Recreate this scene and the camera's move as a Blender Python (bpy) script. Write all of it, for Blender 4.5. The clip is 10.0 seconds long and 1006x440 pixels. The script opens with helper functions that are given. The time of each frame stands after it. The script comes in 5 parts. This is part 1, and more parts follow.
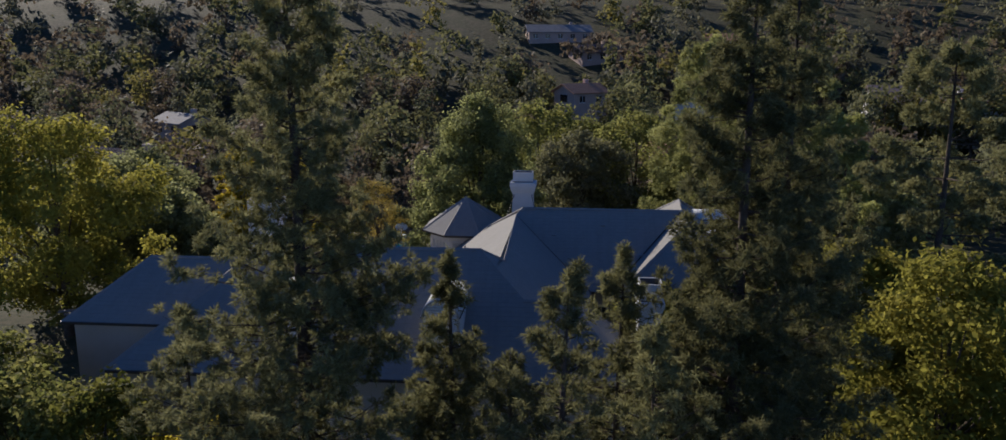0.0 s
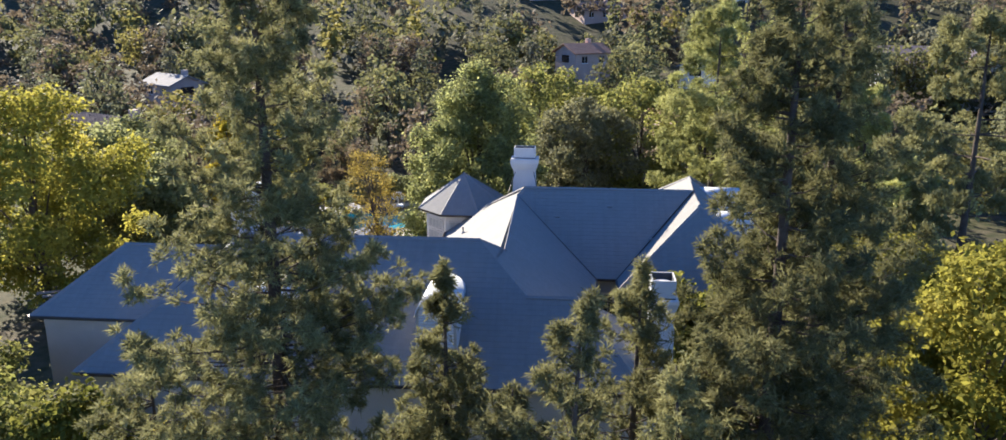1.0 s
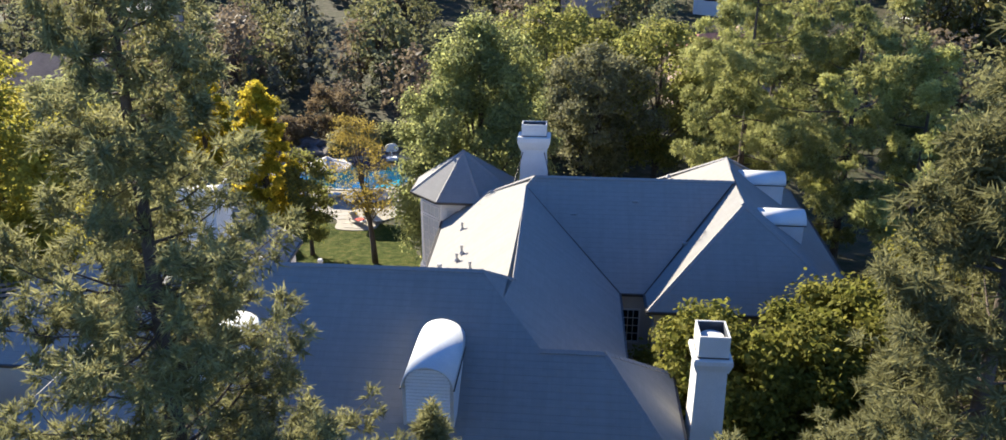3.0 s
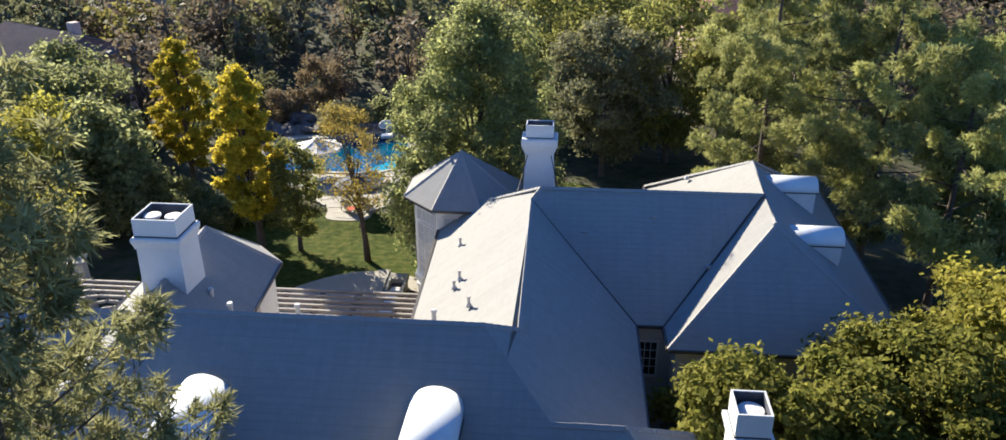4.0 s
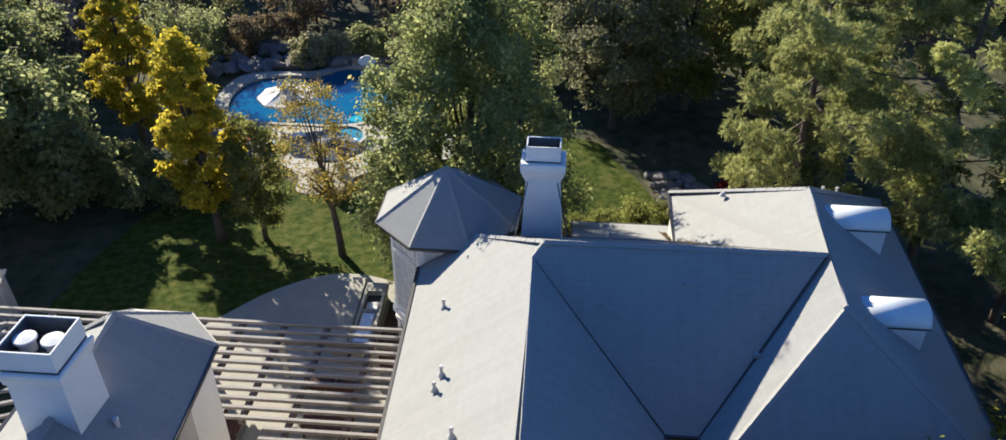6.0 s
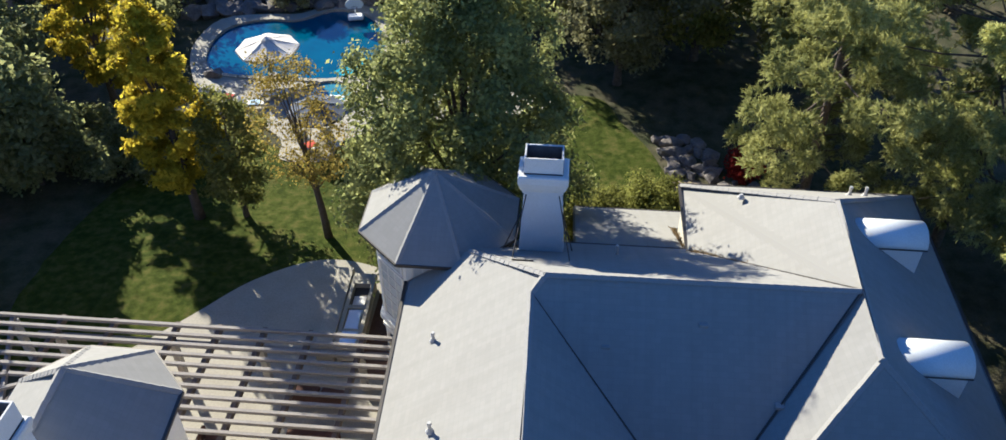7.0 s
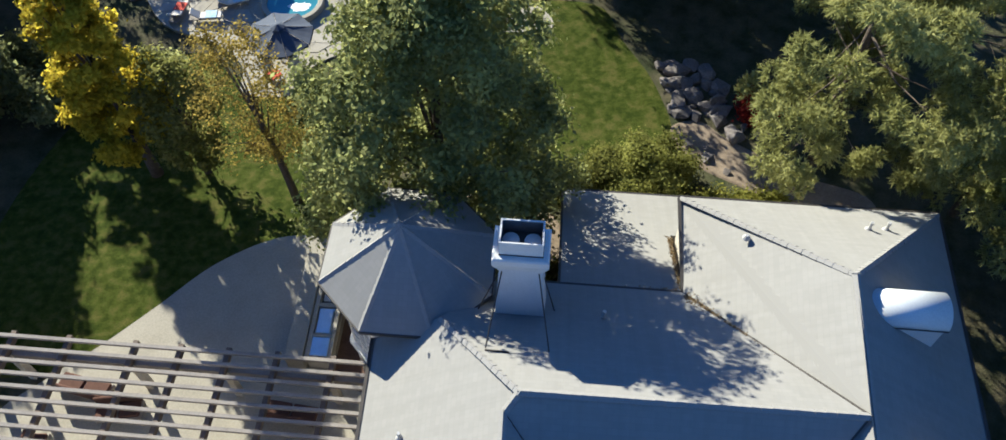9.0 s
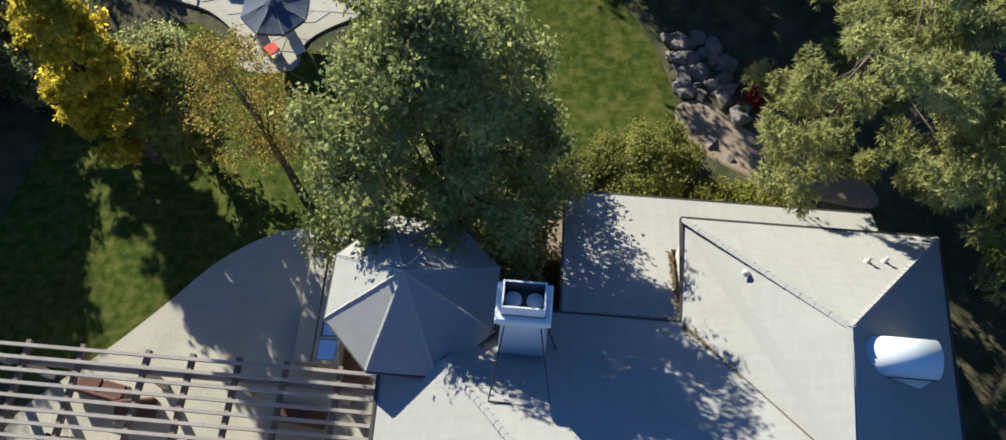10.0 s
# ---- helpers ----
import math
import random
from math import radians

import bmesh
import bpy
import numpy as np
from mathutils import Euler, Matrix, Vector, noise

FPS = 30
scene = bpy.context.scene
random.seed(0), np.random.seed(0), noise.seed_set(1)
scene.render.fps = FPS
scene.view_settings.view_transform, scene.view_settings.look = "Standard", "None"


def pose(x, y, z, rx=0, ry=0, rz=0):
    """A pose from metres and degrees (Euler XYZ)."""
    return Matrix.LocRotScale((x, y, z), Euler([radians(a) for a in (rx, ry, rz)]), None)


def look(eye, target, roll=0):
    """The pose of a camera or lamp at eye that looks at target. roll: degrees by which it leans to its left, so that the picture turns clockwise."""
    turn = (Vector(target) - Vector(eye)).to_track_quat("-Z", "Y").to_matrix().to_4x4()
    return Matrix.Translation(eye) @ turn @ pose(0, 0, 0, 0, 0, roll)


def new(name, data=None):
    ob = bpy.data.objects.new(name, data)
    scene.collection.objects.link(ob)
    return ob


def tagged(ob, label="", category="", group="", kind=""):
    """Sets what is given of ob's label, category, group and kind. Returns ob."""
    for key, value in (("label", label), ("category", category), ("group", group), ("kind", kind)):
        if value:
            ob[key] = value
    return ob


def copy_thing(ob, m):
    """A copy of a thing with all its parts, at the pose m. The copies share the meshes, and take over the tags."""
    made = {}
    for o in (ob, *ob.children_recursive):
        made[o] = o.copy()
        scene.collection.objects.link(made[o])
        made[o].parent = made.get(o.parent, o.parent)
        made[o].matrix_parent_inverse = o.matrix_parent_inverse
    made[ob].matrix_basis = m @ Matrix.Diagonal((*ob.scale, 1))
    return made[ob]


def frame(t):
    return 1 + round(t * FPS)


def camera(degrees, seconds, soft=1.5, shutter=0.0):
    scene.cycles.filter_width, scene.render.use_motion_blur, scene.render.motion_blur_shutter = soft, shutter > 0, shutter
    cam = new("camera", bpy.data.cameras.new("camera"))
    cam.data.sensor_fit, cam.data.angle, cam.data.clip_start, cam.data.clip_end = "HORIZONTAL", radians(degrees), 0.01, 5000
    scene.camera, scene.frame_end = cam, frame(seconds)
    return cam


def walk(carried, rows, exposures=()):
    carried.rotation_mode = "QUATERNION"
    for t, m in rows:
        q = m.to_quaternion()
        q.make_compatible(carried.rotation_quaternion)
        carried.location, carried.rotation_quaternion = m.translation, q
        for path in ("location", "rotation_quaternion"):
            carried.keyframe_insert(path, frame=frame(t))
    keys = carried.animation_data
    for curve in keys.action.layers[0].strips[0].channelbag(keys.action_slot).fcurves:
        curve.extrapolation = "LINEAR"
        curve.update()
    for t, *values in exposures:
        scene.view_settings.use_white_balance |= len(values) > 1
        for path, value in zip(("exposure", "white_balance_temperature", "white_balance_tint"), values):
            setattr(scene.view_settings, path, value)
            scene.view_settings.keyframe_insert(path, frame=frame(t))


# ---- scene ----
cam = camera(61.7, 10.0)
METRES, EYE, TILT, LEAN, TURN = 50.0, 16.0, -12.0, 0.0, 0.0
ROWS = [
    (0.0, 0.0, 0.0, 0.0, -0.0, 0.0, 0.0),
    (0.5, -0.0002, 0.0296, 0.0134, -0.01, -1.48, -0.02),
    (1.0, -0.0008, 0.0618, 0.0279, -0.02, -2.95, -0.04),
    (1.5, -0.0019, 0.0962, 0.0434, -0.02, -4.42, -0.06),
    (2.0, -0.003, 0.1338, 0.0609, -0.01, -5.83, -0.08),
    (2.5, -0.0046, 0.175, 0.0801, 0.0, -7.23, -0.07),
    (4.0, -0.0086, 0.3144, 0.1474, 0.02, -12.19, 0.01),
    (4.5, -0.0078, 0.3637, 0.1714, -0.01, -13.93, 0.01),
    (5.0, -0.0065, 0.4126, 0.1956, -0.04, -15.67, 0.01),
    (6.5, -0.0035, 0.5587, 0.2696, -0.07, -24.29, 0.07),
    (7.0, -0.0017, 0.6049, 0.2933, -0.1, -27.49, 0.08),
    (7.5, -0.0, 0.6502, 0.3171, -0.13, -30.96, 0.05),
    (8.0, 0.0022, 0.6954, 0.3427, -0.11, -34.85, 0.01),
    (8.5, 0.0062, 0.7381, 0.3777, -0.03, -38.92, 0.11),
    (9.0, 0.018, 0.779, 0.4152, 0.06, -42.92, 0.23),
    (9.5, 0.0142, 0.8189, 0.4537, 0.09, -46.94, 0.24),
    (10.0, 0.0175, 0.8593, 0.4947, 0.15, -51.32, 0.28),
]
EXPOSURES = [(0.0, 0.33, 5180, 22), (0.25, 1.17, 5220, 21), (0.5, 1.58, 5270, 20), (1.0, 1.95, 5310, 19), (2.5, 2.0, 5360, 17), (5.0, 1.74, 5180, 14), (7.5, 1.65, 5090, 12), (10.0, 1.57, 5040, 9)]
walk(cam, [(t, pose(0, 0, EYE, TILT, LEAN, TURN) @ pose(METRES * x, METRES * y, METRES * z, 90 + pitch, roll, yaw)) for t, x, y, z, yaw, pitch, roll in ROWS], EXPOSURES)

# ---- light ----
SUN_FROM = Vector((-0.562, 0.827, 0.45)).normalized()
world = bpy.data.worlds.new("sky")
scene.world = world
world.use_nodes = True
wn = world.node_tree
sky = wn.nodes.new("ShaderNodeTexSky")
sky.sky_type, sky.sun_disc = "NISHITA", False
sky.sun_elevation = math.asin(SUN_FROM.z)
sky.altitude, sky.air_density, sky.dust_density, sky.ozone_density = 1500, 1.0, 0.05, 6.5
sky.sun_rotation = math.atan2(SUN_FROM.x, SUN_FROM.y)
wn.links.new(sky.outputs[0], wn.nodes["Background"].inputs[0])
wn.nodes["Background"].inputs[1].default_value = 0.061
sun = new("sun", bpy.data.lights.new("sun", "SUN"))
sun.data.energy, sun.data.angle, sun.data.color = 4.85, radians(0.55), (1.0, 0.83, 0.53)
sun.matrix_world = look((0, 0, 60), Vector((0, 0, 60)) - SUN_FROM)

# ---- materials ----


def material(name, rough=0.8, metal=0.0, spec=0.3):
    m = bpy.data.materials.new(name)
    m.use_nodes = True
    b = m.node_tree.nodes["Principled BSDF"]
    b.inputs["Roughness"].default_value = rough
    b.inputs["Metallic"].default_value = metal
    b.inputs["Specular IOR Level"].default_value = spec
    return m, m.node_tree, b


def node(nt, kind, **inputs):
    n = nt.nodes.new(kind)
    for k, v in inputs.items():
        n.inputs[k.replace("_", " ")].default_value = v
    return n


def ramp(nt, fac, stops):
    r = nt.nodes.new("ShaderNodeValToRGB")
    els = r.color_ramp.elements
    while len(els) < len(stops):
        els.new(0.5)
    for e, (p, c) in zip(els, stops):
        e.position, e.color = p, (*c, 1)
    nt.links.new(fac, r.inputs[0])
    return r.outputs[0]


def mix(nt, fac, a, b, mode="MIX"):
    n = nt.nodes.new("ShaderNodeMix")
    n.data_type, n.blend_type = "RGBA", mode
    for sock, val in ((n.inputs[0], fac), (n.inputs[6], a), (n.inputs[7], b)):
        if isinstance(val, (int, float)):
            sock.default_value = val
        elif isinstance(val, tuple):
            sock.default_value = (*val, 1)
        else:
            nt.links.new(val, sock)
    return n.outputs[2]


def bumped(nt, b, height, strength, distance):
    n = node(nt, "ShaderNodeBump", Strength=strength, Distance=distance)
    nt.links.new(height, n.inputs["Height"])
    nt.links.new(n.outputs[0], b.inputs["Normal"])


def noisy(nt, scale, detail=4.0, coords=None, rough=0.55):
    n = node(nt, "ShaderNodeTexNoise", Scale=scale, Detail=detail, Roughness=rough)
    if coords is None:
        coords = nt.nodes.new("ShaderNodeTexCoord").outputs["Object"]
    nt.links.new(coords, n.inputs["Vector"])
    return n.outputs["Fac"]


def plain_mat(name, c1, c2, scale=3.0, rough=0.8, metal=0.0, bump=0.2, fine=25.0, spec=0.3, dist=0.01):
    """Two tones mixed by coarse and fine noise, with fine relief."""
    m, nt, b = material(name, rough, metal, spec)
    big, small = noisy(nt, scale), noisy(nt, fine)
    col = ramp(nt, big, [(0.3, c1), (0.7, c2)])
    col = mix(nt, 0.35, col, ramp(nt, small, [(0.3, tuple(0.75 * x for x in c1)), (0.7, tuple(min(1, 1.15 * x) for x in c2))]))
    nt.links.new(col, b.inputs["Base Color"])
    bumped(nt, b, small, bump, dist)
    return m


def shingle_mat(name, tones, bw=0.32, bh=0.19):
    """Flat roof shingles laid in courses, with the tone changing from piece to piece and streaks down the slope."""
    m, nt, b = material(name, 0.88, 0.0, 0.2)
    uv = nt.nodes.new("ShaderNodeUVMap")
    uv.uv_map = "UVMap"
    br = node(nt, "ShaderNodeTexBrick", Scale=1.0, Mortar_Size=0.008, Bias=0.0)
    br.inputs["Brick Width"].default_value, br.inputs["Row Height"].default_value = bw, bh
    br.inputs["Color1"].default_value, br.inputs["Color2"].default_value = (0.15, 0.15, 0.15, 1), (0.85, 0.85, 0.85, 1)
    br.inputs["Mortar"].default_value = (0.0, 0.0, 0.0, 1)
    nt.links.new(uv.outputs[0], br.inputs["Vector"])
    col = ramp(nt, br.outputs["Color"], [(0.0, tuple(0.975 * x for x in tones[0])), (0.12, tones[0]), (0.5, tones[1]), (1.0, tones[2])])
    st = nt.nodes.new("ShaderNodeMapping")
    st.inputs["Scale"].default_value = (3.6, 0.14, 1.0)
    nt.links.new(uv.outputs[0], st.inputs["Vector"])
    streak = noisy(nt, 1.0, 6.0, st.outputs[0])
    blot = noisy(nt, 0.35, 5.0, uv.outputs[0])
    col = mix(nt, 0.75, col, ramp(nt, streak, [(0.3, (0.90, 0.895, 0.885)), (0.62, (1, 1, 1))]), "MULTIPLY")
    col = mix(nt, 0.7, col, ramp(nt, blot, [(0.3, (0.93, 0.925, 0.92)), (0.65, (1, 1, 1))]), "MULTIPLY")
    nt.links.new(col, b.inputs["Base Color"])
    bumped(nt, b, br.outputs["Color"], 0.05, 0.002)
    return m


def leaf_mat(name, dark, mid, light, rough=0.55, trans=0.35, clump=0.55, share=0.5):
    """Leaves: each leaf its own tone, patches of the crown another; light comes through."""
    m, nt, b = material(name, max(rough, 0.65), 0.0, 0.05)
    geo = nt.nodes.new("ShaderNodeNewGeometry")
    info = nt.nodes.new("ShaderNodeObjectInfo")
    patch = noisy(nt, clump, 3.0)
    col = ramp(nt, geo.outputs["Random Per Island"], [(0.0, dark), (0.5, mid), (1.0, light)])
    col = mix(nt, share, col, ramp(nt, patch, [(0.35, dark), (0.5, mid), (0.68, light)]))
    hsv = nt.nodes.new("ShaderNodeHueSaturation")
    rng = node(nt, "ShaderNodeMapRange")
    rng.inputs["To Min"].default_value, rng.inputs["To Max"].default_value = 0.75, 1.2
    nt.links.new(info.outputs["Random"], rng.inputs["Value"])
    nt.links.new(rng.outputs[0], hsv.inputs["Value"])
    nt.links.new(col, hsv.inputs["Color"])
    col = hsv.outputs[0]
    nt.links.new(col, b.inputs["Base Color"])
    tr = nt.nodes.new("ShaderNodeBsdfTranslucent")
    nt.links.new(col, tr.inputs["Color"])
    ms = node(nt, "ShaderNodeMixShader", Fac=trans)
    out = nt.nodes["Material Output"]
    nt.links.new(b.outputs[0], ms.inputs[1])
    nt.links.new(tr.outputs[0], ms.inputs[2])
    nt.links.new(ms.outputs[0], out.inputs["Surface"])
    return m


def ground_mat():
    """Dry soil and leaf litter with patches of low green."""
    m, nt, b = material("ground_cover", 0.95, 0.0, 0.1)
    big, mid_, small = noisy(nt, 0.12, 5.0), noisy(nt, 0.9, 6.0), noisy(nt, 9.0, 6.0)
    col = ramp(nt, big, [(0.35, (0.06, 0.056, 0.03)), (0.55, (0.045, 0.058, 0.022)), (0.7, (0.11, 0.088, 0.056))])
    col = mix(nt, 0.5, col, ramp(nt, mid_, [(0.35, (0.045, 0.054, 0.022)), (0.65, (0.17, 0.14, 0.09))]))
    col = mix(nt, 0.5, col, ramp(nt, small, [(0.3, (0.3, 0.3, 0.3)), (0.7, (0.85, 0.85, 0.85))]), "MULTIPLY")
    nt.links.new(col, b.inputs["Base Color"])
    bumped(nt, b, small, 0.8, 0.06)
    return m


def lawn_mat():
    m, nt, b = material("lawn_grass", 0.95, 0.0, 0.05)
    big, mid_, small = noisy(nt, 0.3, 4.0), noisy(nt, 2.0, 5.0), noisy(nt, 30.0, 6.0)
    col = ramp(nt, big, [(0.3, (0.044, 0.066, 0.010)), (0.7, (0.078, 0.094, 0.014))])
    col = mix(nt, 0.6, col, ramp(nt, mid_, [(0.36, (0.022, 0.036, 0.004)), (0.5, (0.066, 0.082, 0.012)), (0.64, (0.135, 0.122, 0.034))]))
    col = mix(nt, 0.6, col, ramp(nt, small, [(0.3, (0.3, 0.3, 0.3)), (0.7, (1.5, 1.5, 1.5))]), "MULTIPLY")
    nt.links.new(col, b.inputs["Base Color"])
    bumped(nt, b, small, 1.0, 0.08)
    return m


M_ROOF = shingle_mat("roof_shingle", [(0.243, 0.235, 0.217), (0.253, 0.245, 0.226), (0.265, 0.256, 0.236)])
M_CAP = plain_mat("ridge_cap_shingle", (0.225, 0.215, 0.20), (0.275, 0.265, 0.25), 2.0, 0.88)
M_STUCCO = plain_mat("cream_stucco", (0.42, 0.385, 0.32), (0.50, 0.46, 0.39), 0.8, 0.9, bump=0.35, fine=30)
M_WHITE = plain_mat("white_paint", (0.72, 0.72, 0.70), (0.80, 0.80, 0.78), 1.5, 0.55, bump=0.1)
M_METAL = plain_mat("pale_sheet_metal", (0.54, 0.56, 0.56), (0.63, 0.64, 0.63), 1.2, 0.65, 0.0, bump=0.05)
M_GUTTER = plain_mat("dark_bronze_gutter", (0.045, 0.04, 0.035), (0.08, 0.07, 0.06), 2.0, 0.5, 0.4)
M_DARK = plain_mat("dark_opening", (0.012, 0.012, 0.014), (0.022, 0.022, 0.024), 2.0, 0.7)
M_STONE = plain_mat("pale_paving", (0.285, 0.26, 0.208), (0.362, 0.332, 0.27), 0.7, 0.85, bump=0.25, fine=12)


def paver_mat():
    """Pale stone, a slightly different tone from piece to piece."""
    m, nt, b = material("pale_flagstone", 0.85, 0.0, 0.25)
    info = nt.nodes.new("ShaderNodeObjectInfo")
    col = ramp(nt, info.outputs["Random"], [(0.0, (0.285, 0.26, 0.212)), (0.5, (0.342, 0.314, 0.262)), (1.0, (0.39, 0.362, 0.308))])
    small = noisy(nt, 9.0, 5.0)
    nt.links.new(mix(nt, 0.5, col, ramp(nt, small, [(0.3, (0.8, 0.8, 0.8)), (0.7, (1.05, 1.05, 1.05))]), "MULTIPLY"), b.inputs["Base Color"])
    bumped(nt, b, small, 0.25, 0.01)
    return m


M_PAVER = paver_mat()
M_BARK = plain_mat("bark", (0.05, 0.038, 0.028), (0.13, 0.10, 0.075), 4.0, 0.95, bump=0.9, fine=14, dist=0.04)
M_TIMBER = plain_mat("weathered_pergola_timber", (0.205, 0.182, 0.163), (0.285, 0.257, 0.232), 1.5, 0.8, bump=0.3, fine=20)
M_GROUND, M_LAWN = ground_mat(), lawn_mat()

# ---- building helpers ----


def link_mesh(name, bm, mat, parent=None, label="", smooth=False):
    me = bpy.data.meshes.new(name)
    bmesh.ops.recalc_face_normals(bm, faces=bm.faces)
    bm.to_mesh(me)
    bm.free()
    me.materials.append(mat)
    if smooth:
        me.polygons.foreach_set("use_smooth", [True] * len(me.polygons))
    ob = new(name, me)
    if parent is not None:
        ob.parent = parent
    if label:
        ob["label"] = label
    return ob


def part(name, bm, mat, parent, label="", smooth=False):
    return link_mesh(name, bm, mat, parent, label, smooth)


def thing(name, m, label, category, group="", kind=""):
    ob = new(name)
    ob.empty_display_size = 0.3
    ob.matrix_basis = m
    return tagged(ob, label, category, group, kind)


def array_mesh(name, verts, faces_n, mat):
    """A mesh from an array of points in which each run of faces_n points is one face."""
    n = len(verts) // faces_n
    me = bpy.data.meshes.new(name)
    me.vertices.add(len(verts))
    me.vertices.foreach_set("co", np.asarray(verts, dtype=np.float32).ravel())
    me.loops.add(n * faces_n)
    me.loops.foreach_set("vertex_index", np.arange(n * faces_n, dtype=np.int32))
    me.polygons.add(n)
    me.polygons.foreach_set("loop_start", np.arange(0, n * faces_n, faces_n, dtype=np.int32))
    me.materials.append(mat)
    me.update(calc_edges=True)
    return me


def box(bm, x0, x1, y0, y1, z0, z1, bevel=0.0, taper=0.0):
    """A box; taper draws its top in on all sides."""
    vs = [bm.verts.new((x, y, z)) for x, y, z in (
        (x0, y0, z0), (x1, y0, z0), (x1, y1, z0), (x0, y1, z0),
        (x0 + taper, y0 + taper, z1), (x1 - taper, y0 + taper, z1), (x1 - taper, y1 - taper, z1), (x0 + taper, y1 - taper, z1))]
    fs = [bm.faces.new([vs[i] for i in q]) for q in ((3, 2, 1, 0), (4, 5, 6, 7), (0, 1, 5, 4), (1, 2, 6, 5), (2, 3, 7, 6), (3, 0, 4, 7))]
    if bevel:
        es = list({e for f in fs for e in f.edges})
        bmesh.ops.bevel(bm, geom=es, offset=bevel, segments=1, affect="EDGES", profile=0.5)
    return bm


def boxed(*a, **k):
    return box(bmesh.new(), *a, **k)


def tube(bm, pts, radii, sides=7, cap=True):
    """A round tube along the points, with a radius at each."""
    rings = []
    for i, p in enumerate(pts):
        p = Vector(p)
        d = (Vector(pts[min(i + 1, len(pts) - 1)]) - Vector(pts[max(i - 1, 0)])).normalized()
        a = d.orthogonal().normalized() if abs(d.z) < 0.95 else Vector((1, 0, 0)).cross(d).normalized()
        b = d.cross(a)
        rings.append([bm.verts.new(p + (a * math.cos(q) + b * math.sin(q)) * float(radii[i])) for q in (2 * math.pi * k / sides for k in range(sides))])
    for r, s in zip(rings, rings[1:]):
        for k in range(sides):
            bm.faces.new((r[k], r[(k + 1) % sides], s[(k + 1) % sides], s[k]))
    if cap:
        bm.faces.new(rings[0][::-1])
        bm.faces.new(rings[-1])
    return bm


def prism(bm, poly, z0, z1):
    lo = [bm.verts.new((x, y, z0)) for x, y in poly]
    hi = [bm.verts.new((x, y, z1)) for x, y in poly]
    n = len(poly)
    bm.faces.new(lo[::-1])
    bm.faces.new(hi)
    for i in range(n):
        bm.faces.new((lo[i], lo[(i + 1) % n], hi[(i + 1) % n], hi[i]))
    return bm


def smooth_loop(poly, per=6):
    """A closed smooth line through the corners of poly."""
    out, n = [], len(poly)
    for i in range(n):
        p0, p1, p2, p3 = (Vector(poly[(i + k - 1) % n]) for k in range(4))
        for k in range(per):
            t = k / per
            q = 0.5 * (2 * p1 + (p2 - p0) * t + (2 * p0 - 5 * p1 + 4 * p2 - p3) * t * t + (3 * p1 - p0 - 3 * p2 + p3) * t ** 3)
            out.append((q.x, q.y))
    return out


def ease(a, b, x):
    t = min(1.0, max(0.0, (x - a) / (b - a)))
    return t * t * (3 - 2 * t)


# ---- ground ----
POOL_C, POOL_R = (-14.6, 89.6), (6.4, 5.2)
SPA_C, SPA_R = (-12.0, 82.6), 1.9


def ground_z(x, y):
    z = -5.45 - 0.85 * ease(62, 74, y) + 0.25 * (noise.noise((x * 0.06, y * 0.06, 1.3))) * ease(8, 30, abs(x - 2)) 
    z += 9.0 * ease(105, 230, y) + 30.0 * ease(180, 330, y) + 110.0 * ease(320, 900, y)
    z += 3.0 * ease(60, 200, abs(x)) * ease(60, 160, y) * (0.6 + noise.noise((x * 0.008, y * 0.008, 4.0)))
    e = max(abs(x - POOL_C[0]) / 8.0, abs(y - POOL_C[1] + 2.0) / 9.0)
    if e < 1:
        z = min(z, -6.38) - (2.4 if (((x - POOL_C[0]) / 6.2) ** 2 + ((y - POOL_C[1]) / 5.0) ** 2 < 1.0) else 0.0)
    return z


def grid_axis(lo, hi, a, b, step):
    mid_ = list(np.arange(a, b + 0.01, step))
    s, v, left = step, a, []
    while v > lo:
        s *= 1.25
        v -= s
        left.append(v)
    s, v, right = step, b, []
    while v < hi:
        s *= 1.25
        v += s
        right.append(v)
    return left[::-1] + mid_ + right


def build_ground():
    xs, ys = grid_axis(-900, 900, -45, 45, 1.5), grid_axis(-400, 1300, 0, 120, 1.5)
    bm = bmesh.new()
    vs = [[bm.verts.new((x, y, ground_z(x, y))) for x in xs] for y in ys]
    for j in range(len(ys) - 1):
        for i in range(len(xs) - 1):
            bm.faces.new((vs[j][i], vs[j][i + 1], vs[j + 1][i + 1], vs[j + 1][i]))
    ob = link_mesh("ground", bm, M_GROUND, smooth=True)
    tagged(ob, "dark soil and leaf litter under trees and rising hills", "ground", kind="structure")


def patch(name, poly, lift, mat, label, category, rings=14, per=5):
    """A sheet that follows the ground inside a smooth outline."""
    loop = smooth_loop(poly, per)
    cx, cy = sum(p[0] for p in loop) / len(loop), sum(p[1] for p in loop) / len(loop)
    bm = bmesh.new()
    mid_ = bm.verts.new((cx, cy, ground_z(cx, cy) + lift))
    prev = None
    for k in range(1, rings + 1):
        s = k / rings
        ring = [bm.verts.new((cx + s * (x - cx), cy + s * (y - cy), ground_z(cx + s * (x - cx), cy + s * (y - cy)) + lift - (0.12 if k == rings else 0))) for x, y in loop]
        n = len(ring)
        for i in range(n):
            if prev is None:
                bm.faces.new((mid_, ring[i], ring[(i + 1) % n]))
            else:
                bm.faces.new((prev[i], ring[i], ring[(i + 1) % n], prev[(i + 1) % n]))
        prev = ring
    ob = link_mesh(name, bm, mat, smooth=True)
    return tagged(ob, label, category, kind="structure")


